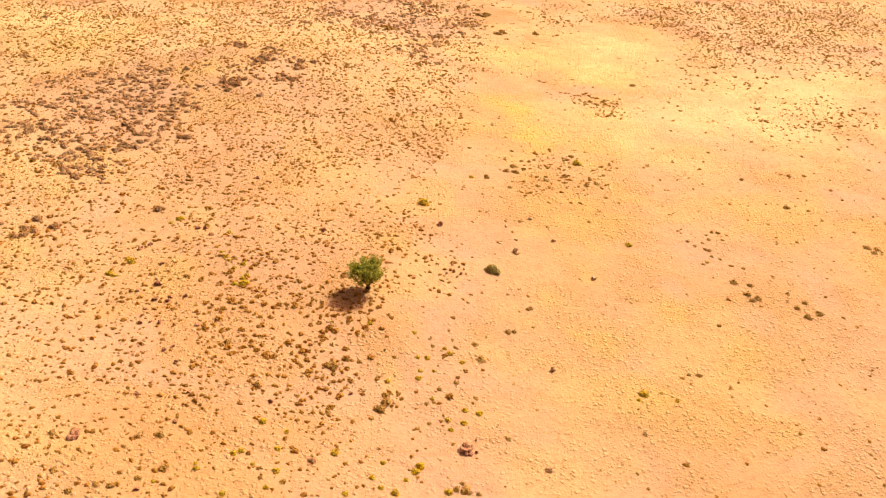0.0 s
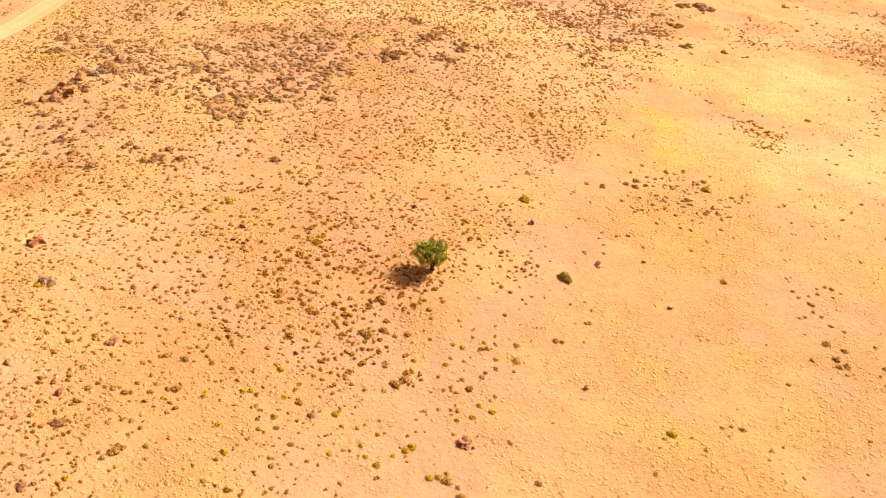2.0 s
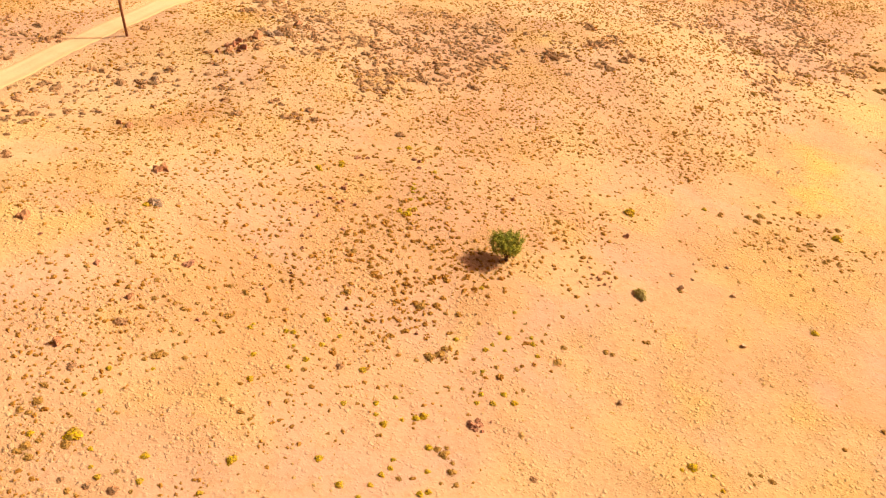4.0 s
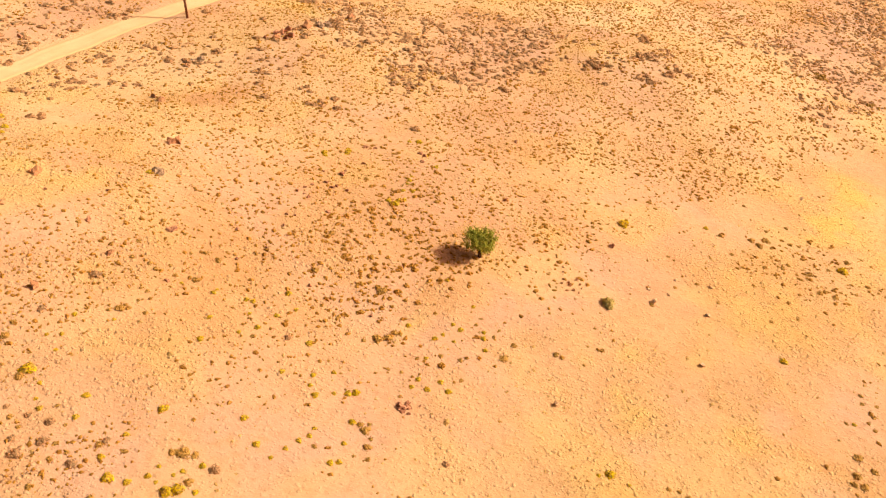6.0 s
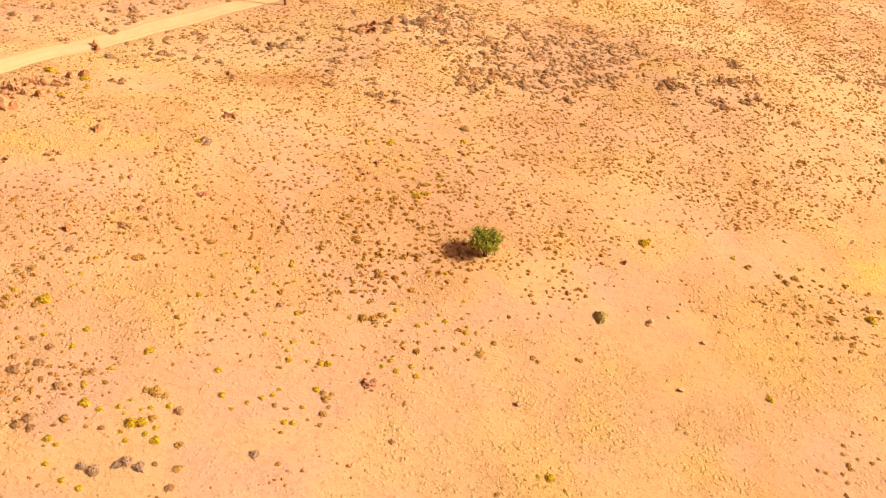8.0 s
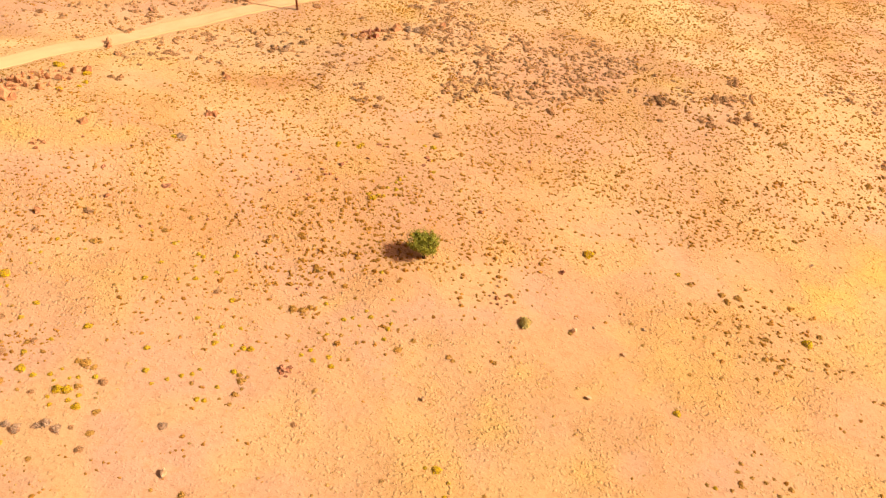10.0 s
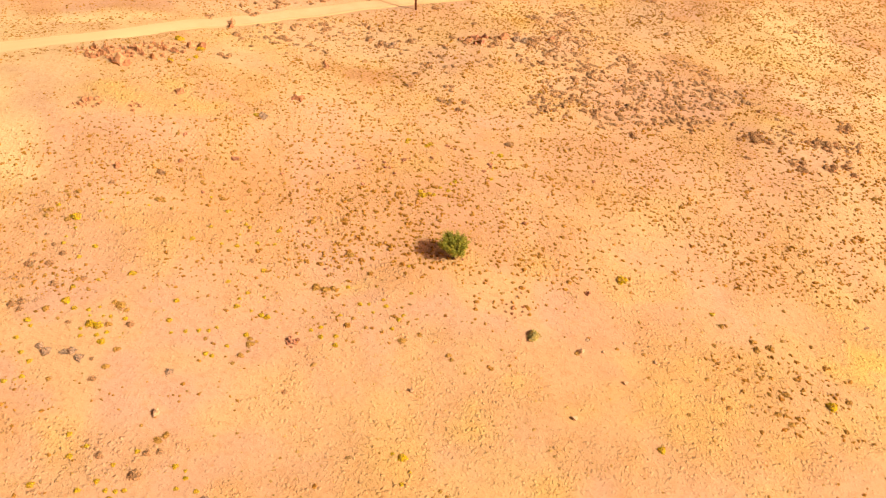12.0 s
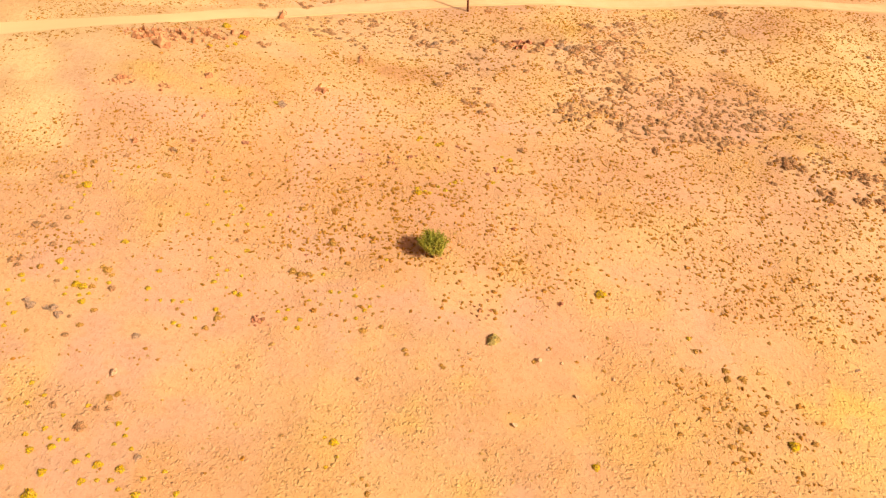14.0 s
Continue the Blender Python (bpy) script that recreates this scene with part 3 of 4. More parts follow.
rng = np.random.default_rng(11)
yellow = [shrub_kind("rabbitbrush", 20 + k, 0.5, 0.36, 150, 0.06, GOLD, "low rounded shrub with yellow flowers on dry sand", "shrub", "yellow flowering shrubs", 150) for k in range(4)]
for spots in ([(-1.9, 72.2, 1.12), (-26.2, 55.9, 0.58), (-25.5, 58.1, 0.64), (-24.3, 65.5, 0.49), (-16.4, 58.2, 0.53), (-15.8, 55.3, 0.77), (-15.8, 56.5, 0.48), (-18.6, 60.2, 0.41), (-17, 57.5, 0.44), (-11.8, 40, 0.53), (-10.2, 39.4, 0.42), (-10.5, 37.8, 0.42), (-11.8, 36.3, 0.34), (-10.3, 35.9, 0.54), (-10.7, 34.5, 0.40), (-13.1, 33.7, 0.47), (-13.1, 37, 0.48), (-12.7, 37.3, 0.48), (-15, 35.4, 0.44), (-15.1, 35.8, 0.34), (-17.1, 34, 0.34), (-7, 38, 0.59), (-1.8, 37.2, 0.55), (-2.4, 36.4, 0.41), (-3.9, 35.5, 0.41), (-6, 34.7, 0.43), (-3, 35.2, 0.54), (1.5, 43.3, 0.52), (2.5, 43.1, 0.52), (0.3, 42.2, 0.44)], [(1.4, 42, 0.51), (0.5, 41.3, 0.44), (-1.8, 46.1, 0.46), (-1.9, 48.3, 0.39), (-1.2, 48.4, 0.47), (-4.5, 36.3, 0.41), (17.5, 67.6, 0.66), (-0.7, 47.1, 0.35), (-8, 26.4, 0.72), (-11.9, 23.2, 0.59), (-17.4, 24.6, 0.35), (-18.5, 26.2, 0.42), (-16.6, 28.1, 0.32), (-14.5, 21.4, 0.40), (-17.8, 19.8, 0.47), (-26.7, 56.2, 0.63), (-10.8, 21.8, 0.47), (-5.5, 20.9, 0.81), (-4.1, 22.8, 0.44), (-4.3, 23.7, 0.33), (-1.3, 24.3, 0.43), (-11.7, 31.9, 0.49), (2.1, 32.2, 0.51), (-0.8, 33.3, 0.37), (-0.6, 29.5, 0.37), (-4.2, 30.1, 0.60), (-2, 29.4, 0.59), (-3.6, 17.9, 0.61), (-2.9, 18.2, 0.45), (1.1, 18.4, 0.49)], [(2.7, 18, 0.48), (3, 16.7, 0.49), (-2.4, 23, 0.79), (-1.1, 23.5, 0.49), (-0.3, 23.9, 0.73), (-0.6, 30.7, 0.43), (-0.6, 31.8, 0.48), (-0.5, 32.6, 0.43), (-1.7, 17.2, 0.50), (-0, 17.7, 0.44), (13.1, 19.4, 0.62), (14.1, 22.6, 0.53), (15.1, 19.6, 0.70), (16.2, 19.9, 0.61), (15.6, 23.3, 0.61), (15.3, 24.8, 0.61), (17, 28.6, 0.76), (16.7, 26.9, 0.56), (16.1, 27.7, 0.43), (13.5, 23.9, 0.44), (14.4, 24.5, 0.44), (14.6, 25.8, 0.39), (14.6, 25.2, 0.39), (13, 29.4, 0.48), (13.5, 30.1, 0.35), (10.9, 21.9, 0.54), (11.2, 26.7, 0.44), (-1.7, 46.9, 0.39), (0.5, 49.2, 0.53), (0.1, 49.7, 0.39)], [(14.3, 45.7, 0.39), (-4, 45.4, 0.44), (0.3, 35.7, 0.53), (-2.7, 25.8, 0.51), (-3.1, 24.6, 0.37), (-4.5, 21.6, 0.48), (-12.7, 20.4, 0.43), (-51.9, 31.8, 0.87), (-42.9, 30.9, 0.81), (-44.7, 33.8, 0.82), (-43.5, 33, 0.61), (-16, 56, 0.56), (-18.1, 59.4, 0.51), (-20.9, 64.5, 0.53), (-17.9, 23.8, 0.37), (-1.5, 37.7, 0.61), (-7.7, 23.5, 0.49), (-13.5, 20.6, 0.36), (-7.1, 21.4, 0.48), (-0.8, 44.1, 0.37), (-3.4, 22.9, 0.33), (-3.2, 24, 0.33), (-16.4, 23.6, 0.32), (-3.9, 37.7, 0.42), (14.8, 46.4, 0.76), (-16, 21.4, 0.99), (1.4, 48.4, 0.42), (-2.1, 23.6, 0.87), (-1.2, 22.2, 0.41), (1.4, 34, 0.40)], [(-2, 22.2, 0.35), (17.7, 24.7, 0.71), (18.5, 27.7, 0.64), (17.4, 30.3, 0.70), (15, 29.4, 0.42), (14.2, 30.1, 0.42), (15.5, 30.8, 0.47), (18.4, 28.8, 0.41), (18.4, 29.8, 0.52), (19.2, 30.5, 0.46), (18.2, 32.1, 0.46), (19.7, 31.8, 0.74), (19.7, 24.3, 1.05), (17.5, 33.6, 0.46), (19.5, 34.7, 0.57), (17.2, 45.8, 0.40), (16.2, 46.7, 0.29), (12.2, 25, 0.43), (17.2, 21.7, 0.48), (8.9, 21.8, 0.45), (10.2, 23.1, 0.38), (2.4, 32.7, 0.46), (3, 79.8, 0.58), (15, 85.8, 1.05), (-2.2, 51, 0.40), (-5.6, 51.5, 0.47), (24.5, 65.6, 0.42), (-23.7, 66.3, 0.74), (-18.7, 63.7, 0.58), (-30.4, 39.7, 0.58)], [(-25.9, 58.6, 0.63), (-16.5, 55.2, 0.58), (-51.1, 32, 1.06), (-47.4, 34.4, 1.12), (-17.7, 58.8, 0.45)],):
    plant(yellow, spots, rng)
olive = [shrub_kind("desert_shrub", 40 + k, 0.5, 0.30, 190, 0.06, OLIVE, "rounded olive brown shrub on bare sand", "shrub", "olive brown shrubs") for k in range(4)]
for spots in ([(2.8, 49, 0.77), (27.6, 60.1, 0.64), (26.8, 60.6, 0.72), (27, 59.7, 0.64), (42.7, 70.3, 0.71), (41.8, 70.5, 0.81), (42.1, 69.6, 0.72), (27.6, 62.1, 0.66), (31.7, 59.8, 0.71), (30.7, 58.9, 0.65), (31.2, 57.6, 0.80), (32.4, 58.2, 0.76), (44.4, 117.8, 0.61), (36.3, 78.2, 0.85), (-4.4, 42.5, 0.87), (-0.3, 45.2, 0.53), (-4.9, 41.5, 0.47), (-12.7, 43.4, 0.72), (-17.7, 37.8, 0.61), (-19, 37.5, 0.46), (-20.5, 56.1, 0.61), (15.4, 80.7, 0.55), (34.7, 70.5, 0.49), (30.6, 61.1, 0.49), (30.1, 63.8, 0.45), (27.7, 64.9, 0.51), (27, 71.3, 0.53), (25.7, 69.8, 0.52), (27.1, 69.9, 0.41), (25.7, 70.7, 0.41)], [(23.5, 69.2, 0.46), (24, 68.4, 0.46), (27.8, 70.9, 0.36), (25.2, 66.7, 0.39), (25.9, 66.3, 0.45), (24, 65.2, 0.44), (-0.8, 49.8, 0.43), (-1.8, 41.1, 0.39), (15.7, 74.1, 0.40), (18.1, 76.4, 0.42), (7.4, 70.5, 0.49), (3.6, 71.7, 0.44), (-6.1, 47.1, 0.50), (-7.8, 41.6, 0.47), (-9.9, 48.9, 0.42), (-21.4, 32.6, 0.51), (-22.7, 34, 0.48), (-20.1, 33.3, 0.51), (-19.3, 33.3, 0.51), (-19.1, 34.4, 0.44), (-18, 34.1, 0.51), (-16.8, 35.1, 0.66), (-19.5, 36.5, 0.38), (-22.6, 37.2, 0.69), (-21.6, 37.4, 0.46), (-4.7, 19.3, 0.77), (-4.3, 25.4, 0.97), (-3.7, 25.9, 0.64), (-4.7, 24.9, 0.54), (0.7, 25.1, 0.67)], [(2.5, 24.3, 0.61), (3.2, 20, 0.52), (10.4, 28.2, 0.67), (10, 28.8, 0.62), (5.1, 52.7, 0.60), (5.6, 52.8, 0.50), (7.2, 56, 0.50), (-4, 43.2, 0.85), (-4.1, 44, 0.64), (-17.3, 29.1, 0.69), (-17.4, 28.9, 0.58), (-17, 29.5, 0.46), (-17.6, 28.3, 0.42), (-15.9, 30.2, 0.50), (-17.7, 31.5, 0.43), (-17.3, 30.5, 0.39), (-18.6, 27.2, 0.46), (-19.4, 21.6, 0.74), (-19.6, 20.5, 0.59), (-19.1, 20.7, 0.55), (-15.8, 20.7, 0.79), (-17.1, 19.8, 0.51), (1.4, 35.9, 0.75), (0.8, 36, 0.52), (2.2, 35.7, 0.45), (2.6, 35, 0.66), (-1.2, 43.6, 0.37), (-2.2, 24.4, 0.62), (-10.6, 21, 0.37), (-8, 21.8, 0.61)], [(-8.7, 20, 0.41), (-6.6, 22.7, 0.52), (1.2, 36.5, 0.41), (-18.2, 31.3, 0.34), (-20.2, 22.6, 0.56), (-17.3, 20.3, 0.36), (-15.4, 24.2, 0.32), (0.4, 32.3, 0.45), (-9.8, 35.1, 0.48), (-26.8, 31.3, 0.57), (-7.9, 46.3, 0.96), (-15.5, 47.6, 0.72), (-23.8, 36.9, 0.53), (-9.7, 19.8, 0.44), (-8.9, 19, 0.49), (3.4, 34.3, 0.48), (2.6, 33.8, 0.34), (-1, 41.7, 0.37), (-7.8, 17.1, 0.48), (-13.2, 18.7, 0.51), (-12.2, 18.7, 0.40), (-6.7, 18.4, 0.29), (-12.2, 21.4, 0.35), (2.4, 50.7, 0.60), (2.3, 44.7, 0.41), (0.9, 46.1, 0.48), (10.5, 34.1, 0.32), (8.8, 27, 0.37), (-3.5, 20.3, 0.47), (0.9, 50, 0.37)], [(13.3, 37.1, 0.30), (18.7, 47.9, 0.34), (18.2, 48.6, 0.40), (18.8, 49, 0.40), (19.6, 49, 0.56), (0.7, 50.9, 0.34), (6.6, 64.2, 0.56), (2, 55.7, 0.35), (-1.1, 59.4, 0.43), (4.6, 80, 0.65), (6.8, 82.2, 0.81), (7.7, 83.6, 0.96), (7.8, 82.1, 0.88), (8.7, 82.9, 0.44), (9.9, 79.1, 0.64), (11, 80.7, 0.72), (6.9, 78, 0.56), (10.7, 75.3, 0.48), (10.2, 80.7, 0.36), (13.2, 82.1, 0.80), (13, 80.5, 0.50), (10.2, 86.1, 0.53), (15.2, 80, 0.71), (16.4, 80.7, 0.71), (14.6, 87.9, 0.76), (14, 84.7, 0.52), (17.5, 83.1, 0.44), (17.7, 85.5, 0.45), (10, 69.8, 0.45), (14.3, 71.7, 0.46)], [(17.2, 72.6, 0.33), (25.2, 67.7, 0.56), (24.9, 69.1, 0.44), (7.2, 53.6, 0.34), (6.2, 55.4, 0.28), (26.1, 62.5, 0.76), (5.4, 57.5, 0.35), (-3.2, 69, 0.49), (-5.9, 70.2, 0.36), (-2.6, 67.4, 0.41), (2.1, 77, 0.41), (4, 75.8, 0.41), (4.2, 71.7, 0.33), (7.3, 79.6, 0.40), (7.8, 88.2, 0.49), (7.4, 92.3, 0.43), (3, 88, 0.51), (8, 158.6, 1.20), (7.4, 159.3, 1.17), (6.4, 158.2, 1.35), (6.9, 157.7, 1.24), (10.1, 137.2, 0.89), (9.6, 138, 1.15), (8.7, 137, 1.04), (9.3, 136.6, 1.03), (15.1, 138.2, 1.18), (7.7, 147, 1.27), (7.2, 147.6, 1.03), (6.1, 146.6, 1.16), (7, 146, 1.28)], [(3.8, 150.5, 0.86), (2.9, 150.9, 0.71), (2.8, 150, 0.94), (-0.1, 149.1, 0.84), (-1, 149.7, 0.70), (-1, 148.9, 0.75), (-3.3, 115.7, 1.00), (-2.6, 117.4, 0.91), (-12, 110, 0.64), (-12.7, 110.5, 0.76), (-12.8, 109.8, 0.76), (-8.1, 133.9, 1.25), (-8.7, 135, 1.16), (-9.5, 134.5, 1.05), (-8.7, 133.4, 1.12), (0.6, 132.9, 0.77), (-0.3, 133.3, 0.92), (-0.5, 132.3, 1.00), (4.8, 139.9, 0.67), (4.1, 140.4, 0.78), (3.9, 139.6, 0.67), (6.9, 85.4, 0.54), (26.9, 115.8, 0.92), (25.4, 170.7, 0.67), (24.6, 171.2, 0.77), (24.8, 170.3, 0.80), (26.6, 156.6, 0.93), (54.7, 187.9, 0.78), (54, 188.6, 0.75), (53.8, 187.5, 0.91)], [(-16.5, 18.7, 0.62), (-17.3, 19.1, 0.78), (-17.4, 18.5, 0.55)],):
    plant(olive, spots, rng)
green = [shrub_kind("green_shrub", 60 + k, 0.5, 0.42, 330, 0.055, MOSS, "dense rounded green desert shrub", "shrub", "green shrubs") for k in range(2)]
plant(green, [(4.3, 60.8, 1.3)], rng)
light = [shrub_kind("pale_sagebrush", 90 + k, 0.5, 0.40, 190, 0.06, PALE_SAGE, "pale grey twiggy sagebrush on bare sand", "shrub", "pale sagebrushes") for k in range(3)]
plant(light, [(-30.3, 40.4, 1.0), (-29.8, 40.5, 0.85), (0.5, 21, 0.73), (0.5, 21.6, 0.84), (1.3, 22.2, 0.83), (0.2, 19.6, 0.95), (-0.5, 19.1, 0.74), (7.9, 28, 0.59), (16.3, 31.4, 0.64), (3.7, 29.2, 0.78), (-52.6, 78.7, 1.10), (-53.4, 79.3, 1.16), (-54.2, 78.3, 0.92), (-53.1, 77.8, 1.30), (-52.8, 59.5, 0.89), (-53.6, 60.1, 0.93), (-53.8, 59, 0.91)], rng)
grey = [shrub_kind("sagebrush", 80 + k, 0.5, 0.36, 170, 0.065, SAGE, "grey brown twiggy sagebrush", "shrub", "single sagebrushes") for k in range(4)]
for spots in ([(9.9, 166, 1.60), (8.4, 167.6, 1.84), (7.5, 166.8, 1.74), (8.7, 165.1, 1.55), (14.3, 169.9, 1.26), (13.4, 170.8, 1.49), (12.2, 169.8, 1.53), (13.5, 168.7, 1.74), (11.9, 159.5, 1.71), (10.6, 160.9, 1.49), (9.7, 160.2, 1.91), (10.6, 158.5, 1.50), (-26.5, 101.9, 0.73), (-27.2, 102.1, 0.78), (-27.4, 101.4, 0.76), (-25.3, 101.4, 0.72), (-26.3, 102, 1.00), (-26.3, 101.1, 0.90), (-24.8, 102.5, 0.77), (-25.6, 103, 0.63), (-25.4, 102.1, 0.75), (-56.6, 86, 0.98), (-57.5, 86.5, 0.96), (-57.3, 85.3, 0.74), (-53.8, 58.5, 1.01), (-52.9, 57.8, 0.87), (-36.8, 62.3, 0.81), (-36.2, 62.6, 0.81)], [(-65.8, 69.1, 1.18), (-59.3, 73.4, 0.87), (-19, 103.2, 1.03), (-18.7, 103.8, 1.03), (-25.4, 100.8, 1.20), (-23.1, 111.3, 0.88), (-24, 111.7, 0.79), (-23.9, 110.5, 0.84), (-22.2, 112.2, 0.68), (-23, 112.5, 0.72), (-22.9, 111.5, 0.66), (-35.5, 63.3, 0.89), (-36.5, 63.8, 0.83), (-36.2, 62.8, 0.72), (-36.2, 65.6, 1.14), (-10.5, 17.6, 0.81), (3.7, 23.3, 0.71), (13.4, 26.5, 0.94), (11.2, 24, 0.62), (11.5, 27.4, 0.62), (11.5, 28.3, 0.52), (-8, 22.3, 0.61), (-2.9, 21.2, 0.54), (6.9, 38.2, 0.56), (-21.2, 29.4, 0.88), (-20.2, 24.7, 0.66), (-11.4, 20.4, 0.65), (-10.3, 19.3, 0.84), (-11.6, 18, 0.60), (-14, 18.9, 0.46)], [(-12.7, 19.6, 0.51), (-7.8, 19.8, 0.72), (-2, 26.2, 0.85), (-8.3, 37.1, 0.64), (1.5, 23.2, 0.45), (-5, 17.2, 0.66), (-5.9, 17.3, 0.79), (-5.7, 16.5, 0.89), (-28.6, 117, 0.90), (-29.3, 117.5, 0.77), (-29.6, 116.5, 0.71), (-23.2, 114.6, 0.89), (-23.9, 115.3, 0.72), (-24.1, 114.2, 0.89), (-23.5, 110.1, 1.09), (-24, 110.5, 1.03), (-24.9, 109.7, 0.83), (-24.1, 109.1, 0.96), (-19.4, 103.8, 1.02), (-20.2, 104.5, 0.97), (-20.8, 103.8, 0.85), (-20.1, 103.1, 0.82), (-18.7, 109.7, 1.16), (-32.7, 105.7, 0.96), (-39.1, 64.5, 0.82), (-40.1, 64.9, 0.78), (-40.2, 64.1, 0.82), (-34.1, 64.2, 1.03), (-46.2, 63, 0.83), (-46.9, 63.6, 0.72)], [(-46.8, 62.6, 0.73), (-48.2, 65.7, 0.63), (-48.9, 66.2, 0.56), (-48.9, 65.4, 0.77), (-40.5, 59.4, 1.16), (-26.1, 68.1, 1.03), (-53.2, 74.8, 0.80), (-54.1, 75.1, 0.82), (-53.9, 74.3, 0.82), (-72.5, 108.8, 1.05), (-73.3, 109.4, 1.09), (-74.1, 108.8, 1.20), (-73.4, 107.8, 1.22), (-58.5, 104.7, 1.24), (-54.8, 110.4, 0.56), (-55.5, 110.8, 0.63), (-55.5, 110, 0.56), (-66.2, 89.9, 1.02), (-66.8, 90.8, 1.08), (-67.6, 90.2, 0.90), (-66.7, 89.4, 0.92), (-62.9, 83.8, 0.79), (-63.7, 84.6, 0.78), (-63.8, 83.4, 1.01), (-48.5, 81, 0.64), (-49.3, 81.5, 0.76), (-49.1, 80.6, 0.57), (-46, 79.4, 1.23), (-30.7, 86.7, 0.82), (-28.4, 85.1, 1.05)], [(-52.6, 70.1, 0.85), (-53.2, 70.6, 0.77), (-53.5, 69.7, 0.82), (-54, 45.6, 0.96), (-54.3, 46, 0.78), (-55.3, 45.4, 1.07), (-54.7, 44.7, 1.00), (-55.4, 57, 1.13), (-60.8, 51.7, 1.06), (-55, 39.1, 1.13), (-45.1, 37.3, 0.77), (-46.1, 37.8, 0.78), (-46.1, 36.8, 0.93), (-50.7, 40.7, 0.70), (-69.3, 59.5, 1.00), (-70.3, 60.1, 0.79), (-70.4, 59, 1.03), (-71.1, 61.3, 1.08), (-62.9, 41.8, 1.10), (-63.7, 42.5, 0.87), (-63.8, 41.2, 1.00), (-60.9, 36, 0.69), (-61.7, 36.3, 0.70), (-61.6, 35.6, 0.67), (-25.9, 100.9, 0.82), (-26.9, 101.3, 0.92), (-26.7, 100.2, 0.88), (-22.2, 109.7, 0.86), (-23.2, 110.3, 0.90), (-23, 109.3, 0.82)], [(-18.2, 107.4, 0.90), (-18.9, 108.1, 0.94), (-18.9, 106.9, 0.97), (-27, 115.3, 0.82), (-27.9, 116.2, 0.92), (-28.4, 115.6, 0.91), (-27.6, 114.8, 0.83), (-22.1, 113.9, 0.71), (-22.9, 114.3, 0.54), (-22.7, 113.4, 0.65), (-17.1, 109.8, 1.12), (-23.4, 108.2, 0.93), (-24.3, 108.8, 1.04), (-24.5, 107.7, 0.92), (-26.3, 99.1, 0.94), (-51.9, 79.7, 1.23), (-53, 80.7, 1.35), (-53.5, 80.1, 1.24), (-52.4, 79.1, 1.04), (-52.2, 83.5, 1.06), (-53, 84.2, 0.96), (-53.6, 83.4, 1.04), (-53, 82.8, 1.03), (-63.1, 84.9, 0.88), (-64, 85.4, 0.77), (-64, 84.4, 0.95), (-68.1, 92.2, 0.64), (-68.7, 92.8, 0.84), (-68.7, 91.8, 0.66), (-27.7, 85, 1.07)], [(-59.5, 128.5, 1.13)],):
    plant(grey, spots, rng)


# ---- rocks ----
def rock_mesh(seed, material, cuts=11):
    rng = np.random.default_rng(seed)
    bm = bmesh.new()
    bmesh.ops.create_icosphere(bm, subdivisions=2, radius=0.5)
    planes = [(Vector(rng.normal(size=3)).normalized(), rng.uniform(0.13, 0.34)) for _ in range(cuts)]
    for v in bm.verts:
        for n, d in planes:
            over = v.co.dot(n) - d
            if over > 0:
                v.co -= n * over
        v.co += Vector(rng.normal(size=3)) * 0.03
        v.co.z *= 0.8
    me = bpy.data.meshes.new("rock")
    bm.to_mesh(me)
    bm.free()
    me.materials.append(material)
    return me


RED = [rock_mesh(100 + k, RED_ROCK) for k in range(6)]
DARK = [rock_mesh(140 + k, DARK_ROCK) for k in range(6)]
PALE = [rock_mesh(120 + k, PALE_ROCK) for k in range(4)]


def lay_rocks(meshes, spots, label, group, rng, tall=1.0, thin=1.0):
    for x, y, size in spots:
        ob = tagged(new("rock", meshes[int(rng.integers(len(meshes)))]), label, "rock", group)
        s = size * 1.15
        ob.matrix_basis = pose(x, y, float(ground_z(np.array(x), np.array(y))) + 0.10 * s, rng.uniform(-20, 20), rng.uniform(-20, 20), rng.uniform(0, 360))
        ob.scale = (s * rng.uniform(0.85, 1.3), s * rng.uniform(0.8, 1.1) * thin, s * rng.uniform(0.8, 1.25) * tall)


